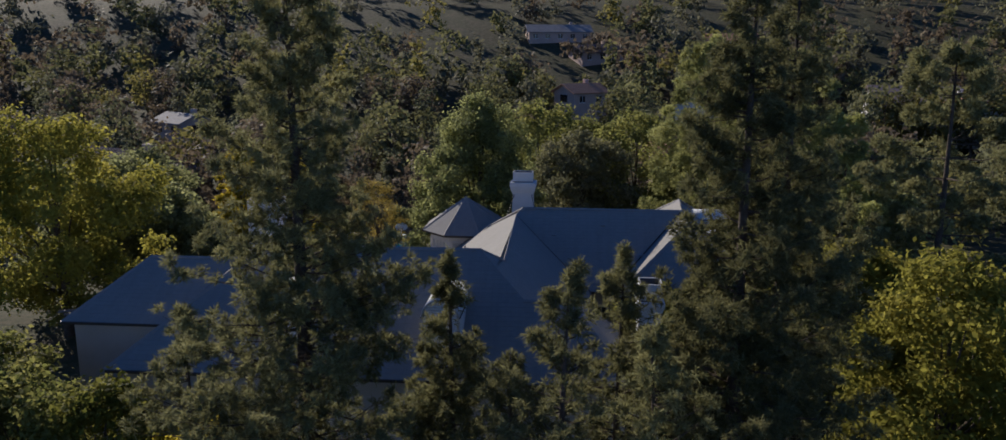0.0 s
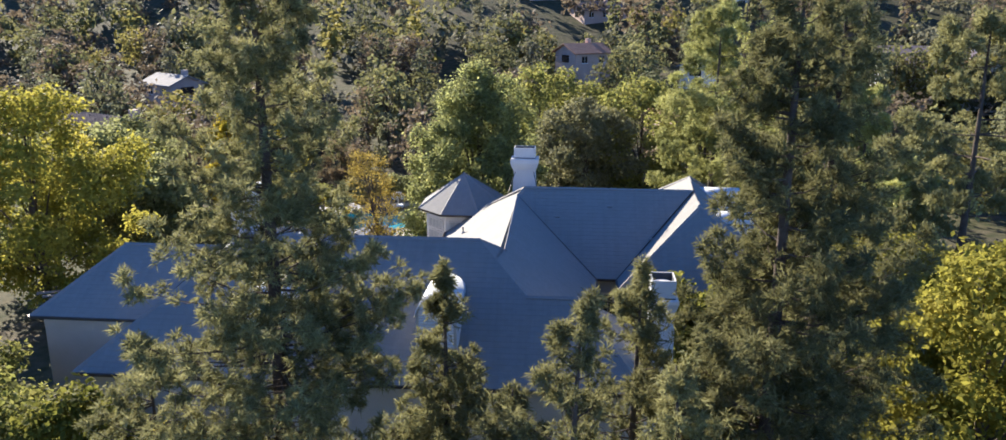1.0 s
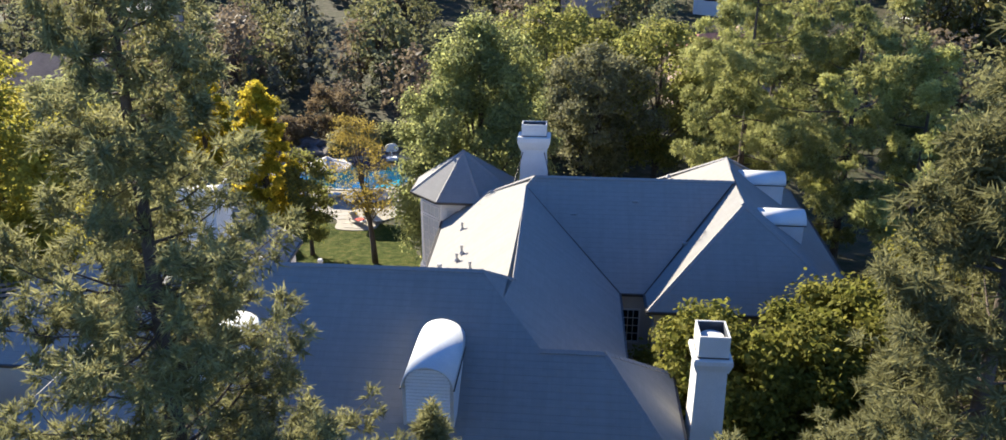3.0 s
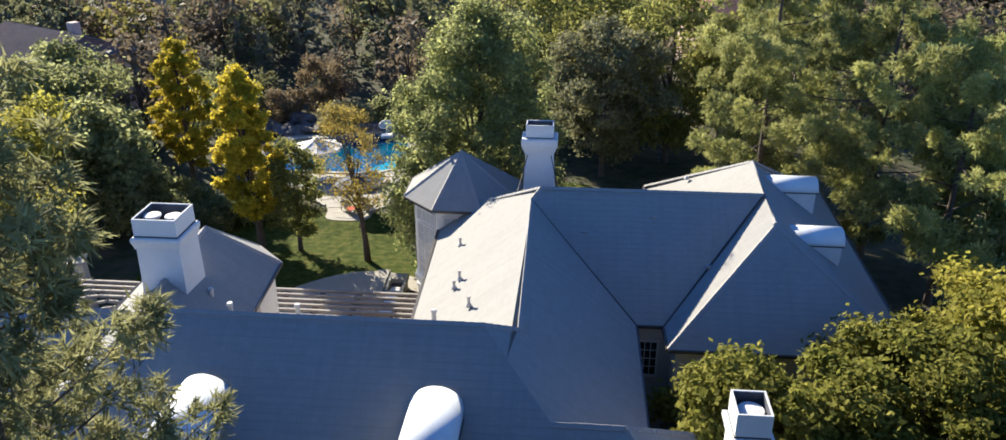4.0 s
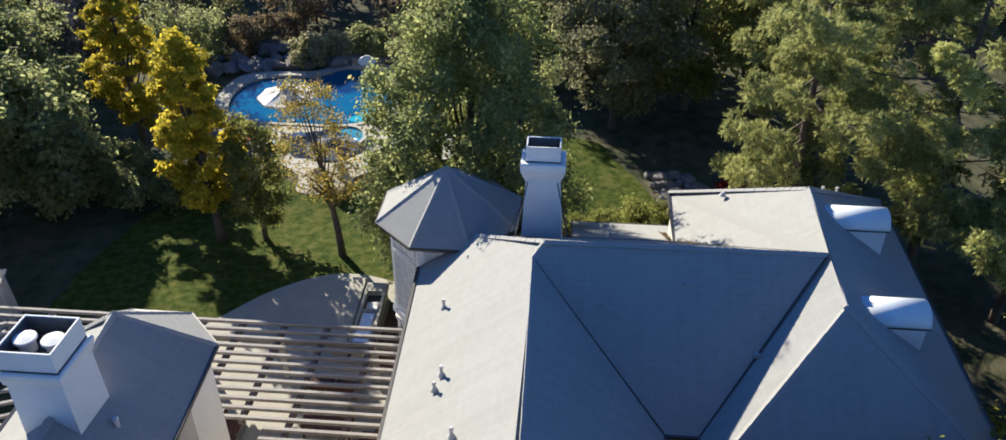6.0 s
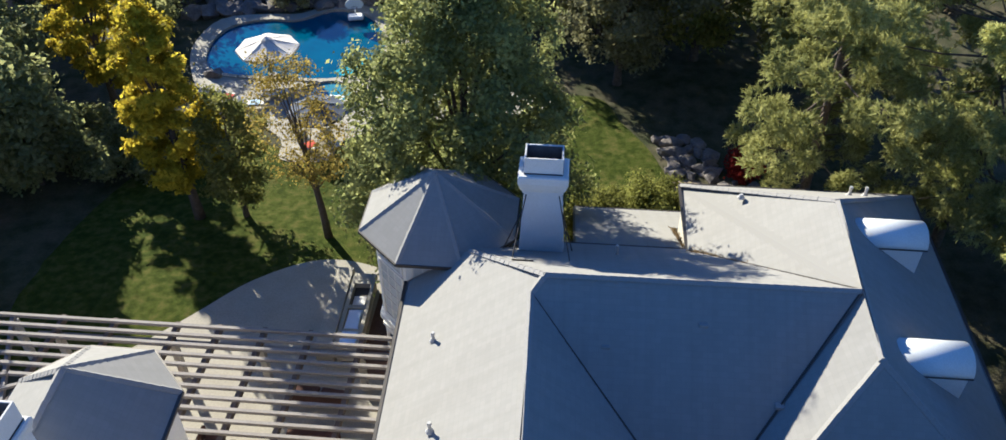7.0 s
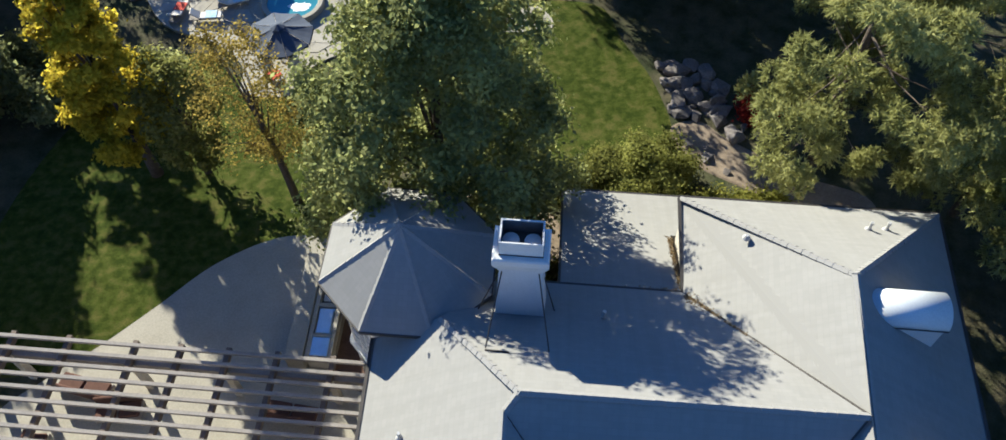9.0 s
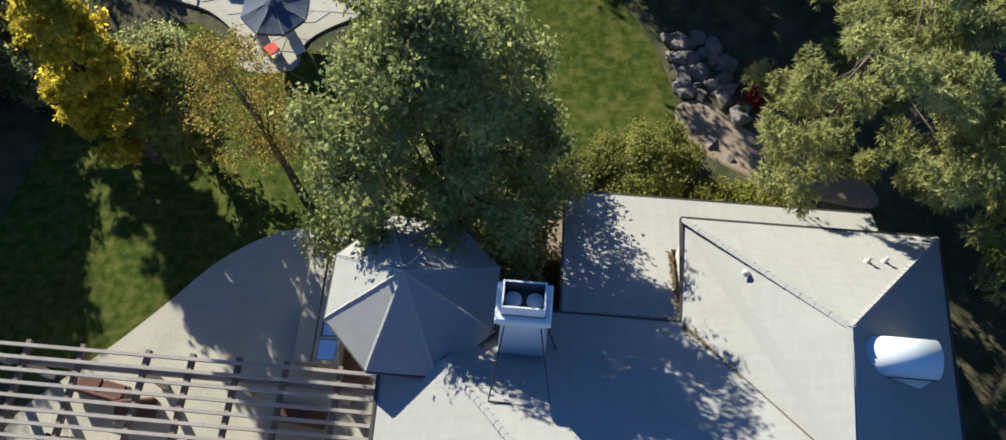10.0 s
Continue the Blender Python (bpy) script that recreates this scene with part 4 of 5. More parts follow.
def gutter(a, b, label=""):
    a, b = HV(*a), HV(*b)
    d = (b - a).normalized()
    s = d.cross(Vector((0, 0, 1))).normalized() * 0.055
    bm = bmesh.new()
    h = Vector((0, 0, 0.06))
    vs = [bm.verts.new(p + q) for p in (a, b) for q in (-s - h, s - h, s + h, -s + h)]
    for q in ((3, 2, 1, 0), (4, 5, 6, 7), (0, 1, 5, 4), (1, 2, 6, 5), (2, 3, 7, 6), (3, 0, 4, 7)):
        bm.faces.new([vs[i] for i in q])
    part("gutter", bm, M_GUTTER, house, label)


def low(p, dz=0.06):
    return (p[0], p[1], p[2] - dz)


for a, b in (((-4.99, -6.86, 1.9), (-5.34, 3.2, 1.9)), ((4.24, -12.1, ZE), (4.24, -5.2, ZE)), ((4.24, -5.24, ZE), (5.3, -5.24, ZE)), ((5.32, -5.3, ZE), (5.32, -6.95, ZE)),
             ((5.35, -6.99, ZE), (14.85, -6.99, ZE)), ((14.9, -6.95, ZE), (15.4, 10.28, ZE)), ((5.5, 10.33, ZE), (15.38, 10.33, ZE)), ((5.48, 5.97, ZE), (5.5, 10.3, ZE)),
             ((-1.2, 6.0, ZE), (5.45, 6.0, ZE)), ((1.04, 6.0, 1.62), (1.04, 13.25, -2.06)), ((1.08, 13.3, -2.06), (14.6, 13.3, -2.06)), ((-10.72, -8.83, GZE), G8[0]),
             ((-11.7, -6.86, ZE), (-4.95, -6.86, ZE)), ((-21.75, LWS - 0.04, LWZ), (-16.6, LWS - 0.04, LWZ)), ((-21.79, LWS, LWZ), (-21.79, LWN, LWZ)), ((-17.2, -18.94, ZE), (5.9, -18.94, ZE)), ((5.94, -18.9, ZE), (5.94, -12.1, ZE))):
    gutter(low(a), low(b))
for P8 in (T8, G8[:4]):
    for a, b in zip(P8, P8[1:] + (P8[:1] if len(P8) == 8 else [])):
        gutter(low(a), low(b))


M_VENT = plain_mat("weathered_vent_metal", (0.36, 0.35, 0.33), (0.5, 0.49, 0.46), 5.0, 0.6, 0.1)


def vent_pipe(u, v, z, h=0.42, r=0.055, hood=True):
    bm = cylinder(bmesh.new(), (u, v), r, r, z - 0.1 - BASE, z + h - BASE, 10)
    p = part("vent_pipe", bm, M_VENT, house, "small weathered grey vent pipe")
    part("flashing", cylinder(bmesh.new(), (u, v), r * 2.6, r * 1.1, z - 0.07 - BASE, z + 0.09 - BASE, 10), M_VENT, p)
    if hood:
        part("hood", cylinder(bmesh.new(), (u, v), r * 1.35, r * 1.1, z + h - BASE, z + h + 0.09 - BASE, 10), M_VENT, p)


for u, v, h in ((-3.65, -0.65, 0.27), (-3.15, -4.55, 0.27), (-3.3, -5.15, 0.22), (-2.36, -7.7, 0.28)):
    vent_pipe(u, v, ZR + KW * u, h)
for u, v, h in ((-7.75, -11.2, 0.55), (-3.11, -11.0, 0.6), (-9.85, -11.75, 0.4)):
    vent_pipe(u, v, ZF - 0.739 * (v + 12.65), h, 0.08)
vent_pipe(-12.05, -8.5, 3.95, 0.55, 0.08)
vent_pipe(2.55, 4.01, ZR - KN * 4.01, 0.4)
for u, v in ((12.0, 8.42), (12.65, 8.5)):
    vent_pipe(u, v, ZR - 0.703 * (v - 4.95), 0.3)
vent_pipe(7.5, 7.45, 3.52, 0.1, 0.06, False)
for u, v in ((2.0, -1.7), (7.3, -2.9), (5.0, -1.0), (6.4, 0.9)):
    k = KS if v < 0 else -KN
    z = ZR + k * v
    bm = hbox(u - 0.14, u + 0.14, v - 0.12, v + 0.12, z - 0.14, z + 0.03, bevel=0.02)
    part("roof_vent", bm, M_CAP, house, "low square roof vent")

for a, b in ((JL, VB), (K, VS), (K, VN), (EC, WS), (FRW, FVE), (LWB, HW)):
    a, b = HV(*a) + Vector((0, 0, 0.035)), HV(*b) + Vector((0, 0, 0.035))
    sd = (b - a).cross(Vector((0, 0, 1))).normalized() * 0.03
    bm = bmesh.new()
    vs = [bm.verts.new(p) for p in (a - sd, a + sd, b + sd, b - sd)]
    lo = [bm.verts.new(v.co - Vector((0, 0, 0.05))) for v in vs]
    bm.faces.new(vs)
    bm.faces.new(lo[::-1])
    for i in range(4):
        bm.faces.new((vs[i], lo[i], lo[(i + 1) % 4], vs[(i + 1) % 4]))
    part("valley_flashing", bm, M_GUTTER, house, "dark metal valley strip")

M_LITTER = leaf_mat("dry_leaf_litter", (0.10, 0.065, 0.03), (0.20, 0.14, 0.07), (0.32, 0.24, 0.13), 0.9, 0.1)


def litter(name, a, b, count, wide, label, seed):
    """Dry leaves lying along a line on the roof, thinner towards its upper end."""
    rng = np.random.default_rng(seed)
    a, b = np.array(HV(*a)), np.array(HV(*b))
    f = rng.random(count) ** 0.7
    d = (b - a) / np.linalg.norm(b - a)
    side = unit(np.cross(d, np.array([0, 0, 1.0])))
    w = rng.normal(0, 1, count)
    c = a + (b - a) * f[:, None] + side * (w * wide * (0.3 + 0.7 * f))[:, None]
    c[:, 2] += 0.03 + 0.5 * np.abs(w) * wide * (0.3 + 0.7 * f) + 0.02 * rng.random(count)
    ob = new(name, array_mesh(name, leaf_cloud(c, 0.036, 0.014, 3, 2.0, 1.5), 4, M_LITTER))
    ob.matrix_basis = HOUSE_M
    tagged(ob, label, "leaf litter", kind="stuff")


litter("leaf_litter", (9.2, 0.6, 5.1), (5.5, 5.75, 1.95), 1500, 0.09, "dry brown leaves lying in the roof valley", 5)
litter("leaf_litter", (5.42, 6.2, 1.62), (5.42, 9.8, -0.28), 420, 0.07, "dry brown leaves along the edge of the low roof", 6)
litter("leaf_litter", (1.3, 6.08, 1.64), (5.3, 6.08, 1.64), 420, 0.05, "dry brown leaves at the head of the low roof", 7)

# ---- patio, pergola, outdoor kitchen ----
patio_poly = [(-24.0, -6.5), (-22.5, 1.0), (-20.6, 3.6), (-18.8, 5.4), (-16.9, 7.6), (-15.0, 9.9), (-12.5, 11.6), (-10.2, 11.85), (-7.6, 10.9), (-5.0, 8.6), (-4.6, -6.5)]
bm = prism(bmesh.new(), smooth_loop(patio_poly, 5), -0.25, 0.10)
pat = link_mesh("patio", bm, M_STONE)
pat.matrix_basis = HOUSE_M
tagged(pat, "pale smooth paved patio with curved edge and faint joints", "patio", kind="structure")

# beam brown made darker, to carry the shade below the slats
M_BEAM_SHADE = plain_mat("shaded_brown_beam", (0.10, 0.078, 0.062), (0.17, 0.135, 0.11), 1.5, 0.85, bump=0.3, fine=20)
perg = thing("pergola", HOUSE_M, "weathered grey timber pergola with long slats over the patio", "pergola")


def slat_box(a, b, w, z0, z1):
    """A beam between plan points a and b."""
    a, b = Vector((*a, 0)), Vector((*b, 0))
    d = (b - a).normalized()
    s = Vector((-d.y, d.x, 0)) * w / 2
    bm = bmesh.new()
    vs = [bm.verts.new(p + q + Vector((0, 0, z - BASE))) for z in (z0, z1) for p, q in ((a, -s), (b, -s), (b, s), (a, s))]
    for q in ((3, 2, 1, 0), (4, 5, 6, 7), (0, 1, 5, 4), (1, 2, 6, 5), (2, 3, 7, 6), (3, 0, 4, 7)):
        bm.faces.new([vs[i] for i in q])
    return bm


PZ = -2.52
for k in range(21):
    v = 4.27 - 0.53 * k
    if v > -2.0:
        part("slat", slat_box((-26.3 + 1.45 * (4.27 - v), v), (-4.95, v), 0.14, PZ - 0.16, PZ), M_TIMBER, perg)
    else:
        part("slat", slat_box((-10.95, v), (-4.95, v), 0.14, PZ - 0.16, PZ), M_TIMBER, perg)
        part("slat", slat_box((-17.2, v), (-16.45, v), 0.14, PZ - 0.16, PZ), M_TIMBER, perg)
for u in (-21.1, -18.75, -15.95, -14.05, -12.07, -10.05, -7.76, -5.9):
    s = -6.6 if u > -10.9 or u < -16.5 else -1.6
    part("beam", slat_box((u, 4.55), (u, s), 0.2, PZ - 0.46, PZ - 0.165), M_BEAM_SHADE, perg, "brown beam under the slats, darkened to stand for shade")
for u in (-21.1, -15.95, -12.07, -7.76):
    part("post", slat_box((u - 0.14, 3.7), (u + 0.14, 3.7), 0.28, -5.3, PZ - 0.465), M_STUCCO, perg, "square cream stucco post")
part("cross_beam", slat_box((-22.0, 3.7), (-5.0, 3.7), 0.2, PZ - 0.74, PZ - 0.465), M_TIMBER, perg)

perg2 = thing("pergola", HOUSE_M, "shaded timber pergola beside the west wing", "pergola")
co, si = math.cos(radians(24)), math.sin(radians(24))
for k in range(13):
    o = Vector((-26.38 + 0.77 * k, 4.27 - 0.53 * k))
    part("slat", slat_box((o.x, o.y), (o.x - 7.0 * co, o.y - 7.0 * si), 0.14, PZ - 0.14, PZ), M_TIMBER, perg2)
for k in range(4):
    o = Vector((-23.4 - 1.9 * k * co, 4.4 - 1.9 * k * si))
    part("beam", slat_box((o.x, o.y), (o.x + 6.3 * si, o.y - 6.3 * co), 0.16, PZ - 0.38, PZ - 0.145), M_TIMBER, perg2)
for k in (0, 3):
    for j in (0.2, 6.0):
        o = Vector((-23.4 - 1.9 * k * co + j * si, 4.4 - 1.9 * k * si - j * co))
        part("post", slat_box((o.x - 0.14, o.y), (o.x + 0.14, o.y), 0.28, -5.5, PZ - 0.385), M_STUCCO, perg2, "square cream stucco post")

fire = thing("outdoor_fireplace", HOUSE_M @ pose(-27.6, 5.6, 0, 0, 0, 20), "cream stucco outdoor fireplace with flat stone cap", "fireplace")
part("body", boxed(-1.1, 1.1, -0.6, 0.6, -0.2, 3.2, taper=0.1), M_STUCCO, fire)
part("cap", boxed(-1.15, 1.15, -0.65, 0.65, 3.2, 3.36, bevel=0.03), M_STONE, fire)

kit = thing("outdoor_kitchen", HOUSE_M @ pose(-8.95, 7.55, 0.10, 0, 0, 1.5), "pale stone outdoor kitchen counter with steel grill", "counter")
part("base", boxed(-0.5, 0.5, -2.4, 2.4, 0, 0.62, bevel=0.02), M_STUCCO, kit)
for x0, x1, y0, y1 in ((-0.58, -0.38, -2.48, 2.48), (0.4, 0.58, -2.48, 2.48), (-0.38, 0.4, 1.75, 2.48), (-0.38, 0.4, -2.48, -2.3), (-0.38, 0.4, -1.4, -1.22), (-0.38, 0.4, 0.1, 0.3)):
    part("worktop", boxed(x0, x1, y0, y1, 0.62, 0.93, bevel=0.012), M_STONE, kit)
part("recess", boxed(-0.375, 0.395, 0.305, 1.745, 0.622, 0.64), M_GUTTER, kit, "dark recessed grill bay")
g = part("grill", boxed(-0.36, 0.38, -1.2, 0.08, 0.64, 0.86, bevel=0.05), M_STEEL, kit, "stainless steel grill with rounded lid")
part("handle", tube(bmesh.new(), [(0.3, -1.1, 0.9), (0.3, -0.1, 0.9)], [0.02, 0.02], 6), M_STEEL, g)
part("burner", boxed(-0.3, 0.3, 0.5, 1.1, 0.642, 0.72, bevel=0.02), M_TERRA, kit, "pale burner plate in the dark bay")
part("sink", boxed(-0.37, 0.39, -2.29, -1.41, 0.9, 0.945, bevel=0.015), M_STEEL, kit, "bright steel sink lid")
part("backsplash", boxed(-1.4, -0.62, -2.5, 2.8, 0, 1.0, bevel=0.02), M_STONE, kit)
M_BRICK = plain_mat("rust_brown_paving", (0.07, 0.04, 0.028), (0.13, 0.075, 0.052), 2.5, 0.9, bump=0.4, fine=12)
bed = link_mesh("garden_bed", prism(bmesh.new(), [(-8.3, 4.4), (-6.9, 4.2), (-6.6, 6.2), (-7.0, 9.0), (-8.3, 9.6)], 0.02, 0.135), M_BRICK)
bed.matrix_basis = HOUSE_M
tagged(bed, "rust brown soil bed between counter and turret", "garden bed", kind="structure")

M_RUST = plain_mat("rust_cushion", (0.075, 0.038, 0.028), (0.12, 0.06, 0.042), 3.0, 0.9)
M_TOWEL_R = plain_mat("red_towel", (0.45, 0.06, 0.04), (0.55, 0.10, 0.06), 4.0, 0.95)
M_TOWEL_B = plain_mat("blue_white_towel", (0.25, 0.45, 0.62), (0.62, 0.72, 0.78), 5.0, 0.95)


def sofa(x, y, turn, w):
    t = thing("outdoor_sofa", HOUSE_M @ pose(x, y, 0.10, 0, 0, turn), "low outdoor sofa with dark rust cushions under the pergola", "sofa")
    part("frame", boxed(-w / 2, w / 2, -0.42, 0.42, 0.08, 0.3, bevel=0.03), M_TIMBER, t)
    for k in range(2):
        part("cushion", boxed(-w / 2 + 0.04 + k * w / 2, -0.04 + k * w / 2, -0.38, 0.3, 0.3, 0.46, bevel=0.05), M_RUST, t)
    part("backrest", boxed(-w / 2, w / 2, 0.3, 0.46, 0.3, 0.85, bevel=0.05), M_RUST, t)
    for sx in (-1, 1):
        for sy in (-0.36, 0.36):
            part("leg", boxed(sx * (w / 2 - 0.06) - 0.03, sx * (w / 2 - 0.06) + 0.03, sy - 0.03, sy + 0.03, 0, 0.1), M_TIMBER, t)


sofa(-16.8, 2.4, 10, 1.9)
sofa(-19.6, 0.2, 95, 1.9)
sofa(-7.3, -0.8, -90, 2.1)
sofa(-9.6, 2.9, 175, 2.3)
sofa(-18.6, 3.3, 170, 2.3)
sofa(-13.4, -0.4, 90, 2.0)
tb = thing("dining_table", HOUSE_M @ pose(-9.2, 0.4, 0.10), "long dark timber dining table under the pergola", "table")
part("tabletop", boxed(-1.1, 1.1, -0.5, 0.5, 0.7, 0.76, bevel=0.01), M_RUST, tb)
for sx in (-1, 1):
    for sy in (-0.42, 0.42):
        part("leg", boxed(sx * 1.0 - 0.04, sx * 1.0 + 0.04, sy - 0.04, sy + 0.04, 0, 0.7), M_RUST, tb)

# ---- pool ----
DECK_Z = -6.2
deck_poly = smooth_loop([(-13.8, 75.3), (-10.9, 75.2), (-10.3, 77.2), (-8.1, 78.7), (-5.2, 79.6), (-1.0, 80.2), (3.6, 80.4), (2.4, 82.8), (-3.0, 84.2), (-5.5, 88), (-7.2, 92.5), (-9.6, 96.4), (-13.7, 97.4), (-16.2, 95.6), (-18.8, 95.5), (-22.4, 94.6), (-23.4, 90.0), (-22.0, 85.2), (-19.6, 81.0), (-16.2, 79.4), (-14.2, 77.4)], 4)


POOL_LOOP = smooth_loop([(-20.8, 86.2), (-22.1, 89.8), (-21.3, 93.2), (-18.7, 94.4), (-16.2, 94.3), (-13.6, 96.1), (-10.8, 95.1), (-9.0, 91.2), (-9.4, 87.0), (-11.8, 85.2), (-15.6, 85.3)], 8)


def pool_line(k, n=40, grow=0.0):
    """A point of the pool's edge, k of n round it, moved outwards by grow."""
    f = (k % n) / n * len(POOL_LOOP)
    i = int(f)
    p, q = Vector(POOL_LOOP[i % len(POOL_LOOP)]), Vector(POOL_LOOP[(i + 1) % len(POOL_LOOP)])
    d = (q - p).normalized()
    at_ = p.lerp(q, f - i) + Vector((-d.y, d.x)) * grow
    return (at_.x, at_.y)


def plate_with_holes(outer, holes, z0, z1):
    """A flat slab with openings in it."""
    bm = bmesh.new()
    edges, loops = [], []
    for poly in [outer] + holes:
        vs = [bm.verts.new((x, y, z1)) for x, y in poly]
        loops.append(vs)
        edges += [bm.edges.new((vs[i], vs[(i + 1) % len(vs)])) for i in range(len(vs))]
    bmesh.ops.triangle_fill(bm, use_beauty=True, use_dissolve=False, edges=edges)
    for vs in loops:
        lo = [bm.verts.new((v.co.x, v.co.y, z0)) for v in vs]
        n = len(vs)
        for i in range(n):
            bm.faces.new((vs[i], vs[(i + 1) % n], lo[(i + 1) % n], lo[i]))
    return bm


pool_edge = [pool_line(k) for k in range(40)]
dk = link_mesh("pool_deck", plate_with_holes(deck_poly, [pool_edge], DECK_Z - 0.3, DECK_Z), M_STONE)
tagged(dk, "pale stone pool deck with irregular joints", "pool deck", kind="structure")
M_POOLWALL = plain_mat("pool_plaster", (0.04, 0.20, 0.30), (0.06, 0.27, 0.38), 0.5, 0.7)


def water_mat(name, col):
    m, nt, b = material(name, 0.04, 0.0, 0.5)
    big, small = noisy(nt, 0.5, 3.0), noisy(nt, 4.0, 3.0)
    nt.links.new(ramp(nt, big, [(0.3, col[0]), (0.7, col[1])]), b.inputs["Base Color"])
    bumped(nt, b, small, 0.15, 0.03)
    return m


pool = thing("swimming_pool", pose(0, 0, DECK_Z), "deep blue free-form swimming pool with stone coping", "swimming pool")
bm = bmesh.new()
vs = [bm.verts.new((x, y, -0.12)) for x, y in [pool_line(k, grow=0.05) for k in range(40)]]
bm.faces.new(vs)
part("water", bm, water_mat("pool_water", ((0.004, 0.058, 0.112), (0.006, 0.085, 0.155))), pool)
bm = bmesh.new()
a = [bm.verts.new((*pool_line(k, grow=0.06), -0.02)) for k in range(40)]
b = [bm.verts.new((*pool_line(k, grow=-0.3), -1.6)) for k in range(40)]
for k in range(40):
    bm.faces.new((a[k], a[(k + 1) % 40], b[(k + 1) % 40], b[k]))
bm.faces.new(b)
part("basin", bm, M_POOLWALL, pool)
for k in range(40):
    p, q, r, s = pool_line(k - 0.47), pool_line(k + 0.47), pool_line(k + 0.47, grow=0.36), pool_line(k - 0.47, grow=0.36)
    part("coping_stone", prism(bmesh.new(), [p, q, r, s], 0.004, 0.075), M_STONE, pool)
# shallow ledge whose lighter turquoise also holds the sunlight on it
part("shallow_ledge", prism(bmesh.new(), [(-12.3, 86.3), (-11.4, 85.75), (-10.2, 86.5), (-9.7, 87.6), (-10.3, 88.6), (-11.2, 87.6)], -0.4, -0.112), water_mat("sunlit_shallow_water", ((0.03, 0.26, 0.34), (0.05, 0.34, 0.42))), pool, "shallow corner of the pool, sunlight painted as bright turquoise")
spa = thing("spa", pose(SPA_C[0], SPA_C[1], DECK_Z), "round raised spa with pale rim and bubbling water", "spa")
bm = bmesh.new()
R_IN, R_OUT = SPA_R - 0.34, SPA_R
rings = [[bm.verts.new((r * math.cos(2 * math.pi * k / 32), r * math.sin(2 * math.pi * k / 32), z)) for k in range(32)] for r, z in ((R_OUT, -0.1), (R_OUT, 0.36), (R_OUT - 0.04, 0.4), (R_IN + 0.04, 0.4), (R_IN, 0.36), (R_IN, 0.05))]
for p, q in zip(rings, rings[1:]):
    for k in range(32):
        bm.faces.new((p[k], p[(k + 1) % 32], q[(k + 1) % 32], q[k]))
part("rim", bm, M_STONE, spa)
bm = bmesh.new()
bm.faces.new([bm.verts.new((R_IN * math.cos(2 * math.pi * k / 32), R_IN * math.sin(2 * math.pi * k / 32), 0.26)) for k in range(32)])
part("water", bm, water_mat("spa_water", ((0.04, 0.17, 0.23), (0.07, 0.24, 0.30))), spa)
bm = bmesh.new()
rr = random.Random(5)
rim = [bm.verts.new((0.45 + rr.uniform(0.45, 0.8) * math.cos(2 * math.pi * k / 22), -0.4 + rr.uniform(0.22, 0.5) * math.sin(2 * math.pi * k / 22), 0.262)) for k in range(22)]
mid_ = bm.verts.new((0.45, -0.4, 0.32))
for k in range(22):
    bm.faces.new((mid_, rim[k], rim[(k + 1) % 22]))
part("foam", bm, M_WHITE, spa, "white foam where the spa bubbles")

M_CANVAS = plain_mat("off_white_canvas", (0.62, 0.57, 0.50), (0.72, 0.67, 0.60), 1.2, 0.9, bump=0.15)
M_SLATE = plain_mat("slate_blue_canvas", (0.05, 0.062, 0.095), (0.075, 0.09, 0.125), 1.2, 0.85, bump=0.15)


def umbrella(x, y, turn, R, top, canvas, label):
    """A pole on a plate, eight sagging canvas segments on ribs, and a small vent cap; wide segments fall to low valances."""
    umb = thing("patio_umbrella", pose(x, y, DECK_Z, 0, 0, turn), label, "umbrella", "umbrellas by the pool")
    part("pole", tube(bmesh.new(), [(0, 0, 0), (0, 0, top + 0.07)], [0.035, 0.03], 10), M_TIMBER, umb)
    part("base_plate", cylinder(bmesh.new(), (0, 0), 0.4, 0.32, 0.004, 0.1, 20), M_GUTTER, umb)
    fall = 0.34 * R
    for k in range(8):
        bm = bmesh.new()
        q0, q1 = 2 * math.pi * (k + 0.02) / 8, 2 * math.pi * (k + 0.98) / 8
        rows = []
        for s, drop in ((0.12, 0), (0.45, 0), (0.8, 0), (1.0, 0), (1.005, 0.16)):
            z = top - fall * s - 0.06 * math.sin(math.pi * min(1, s)) - drop
            rows.append([bm.verts.new((R * s * ((1 - t) * math.cos(q0) + t * math.cos(q1)), R * s * ((1 - t) * math.sin(q0) + t * math.sin(q1)), z - 0.05 * s * math.sin(math.pi * t))) for t in (0, 0.33, 0.67, 1)])
        for a, b in zip(rows, rows[1:]):
            for i in range(3):
                bm.faces.new((a[i], a[i + 1], b[i + 1], b[i]))
        seg = part("canopy", bm, canvas, umb)
        sol = seg.modifiers.new("thickness", "SOLIDIFY")
        sol.thickness = 0.012
        q = 2 * math.pi * k / 8
        part("rib", tube(bmesh.new(), [(0, 0, top - 0.04), (R * math.cos(q), R * math.sin(q), top - fall - 0.03)], [0.012, 0.01], 5), M_TIMBER, umb)
    part("vent", cylinder(bmesh.new(), (0, 0), 0.42, 0.05, top - 0.08, top + 0.09, 8), canvas, umb)


umbrella(-16.45, 85.7, 12, 2.2, 2.95, M_CANVAS, "large off-white eight-sided patio umbrella, open")
umbrella(-11.7, 77.9, 20, 1.9, 2.6, M_SLATE, "open slate blue patio umbrella beside the spa")


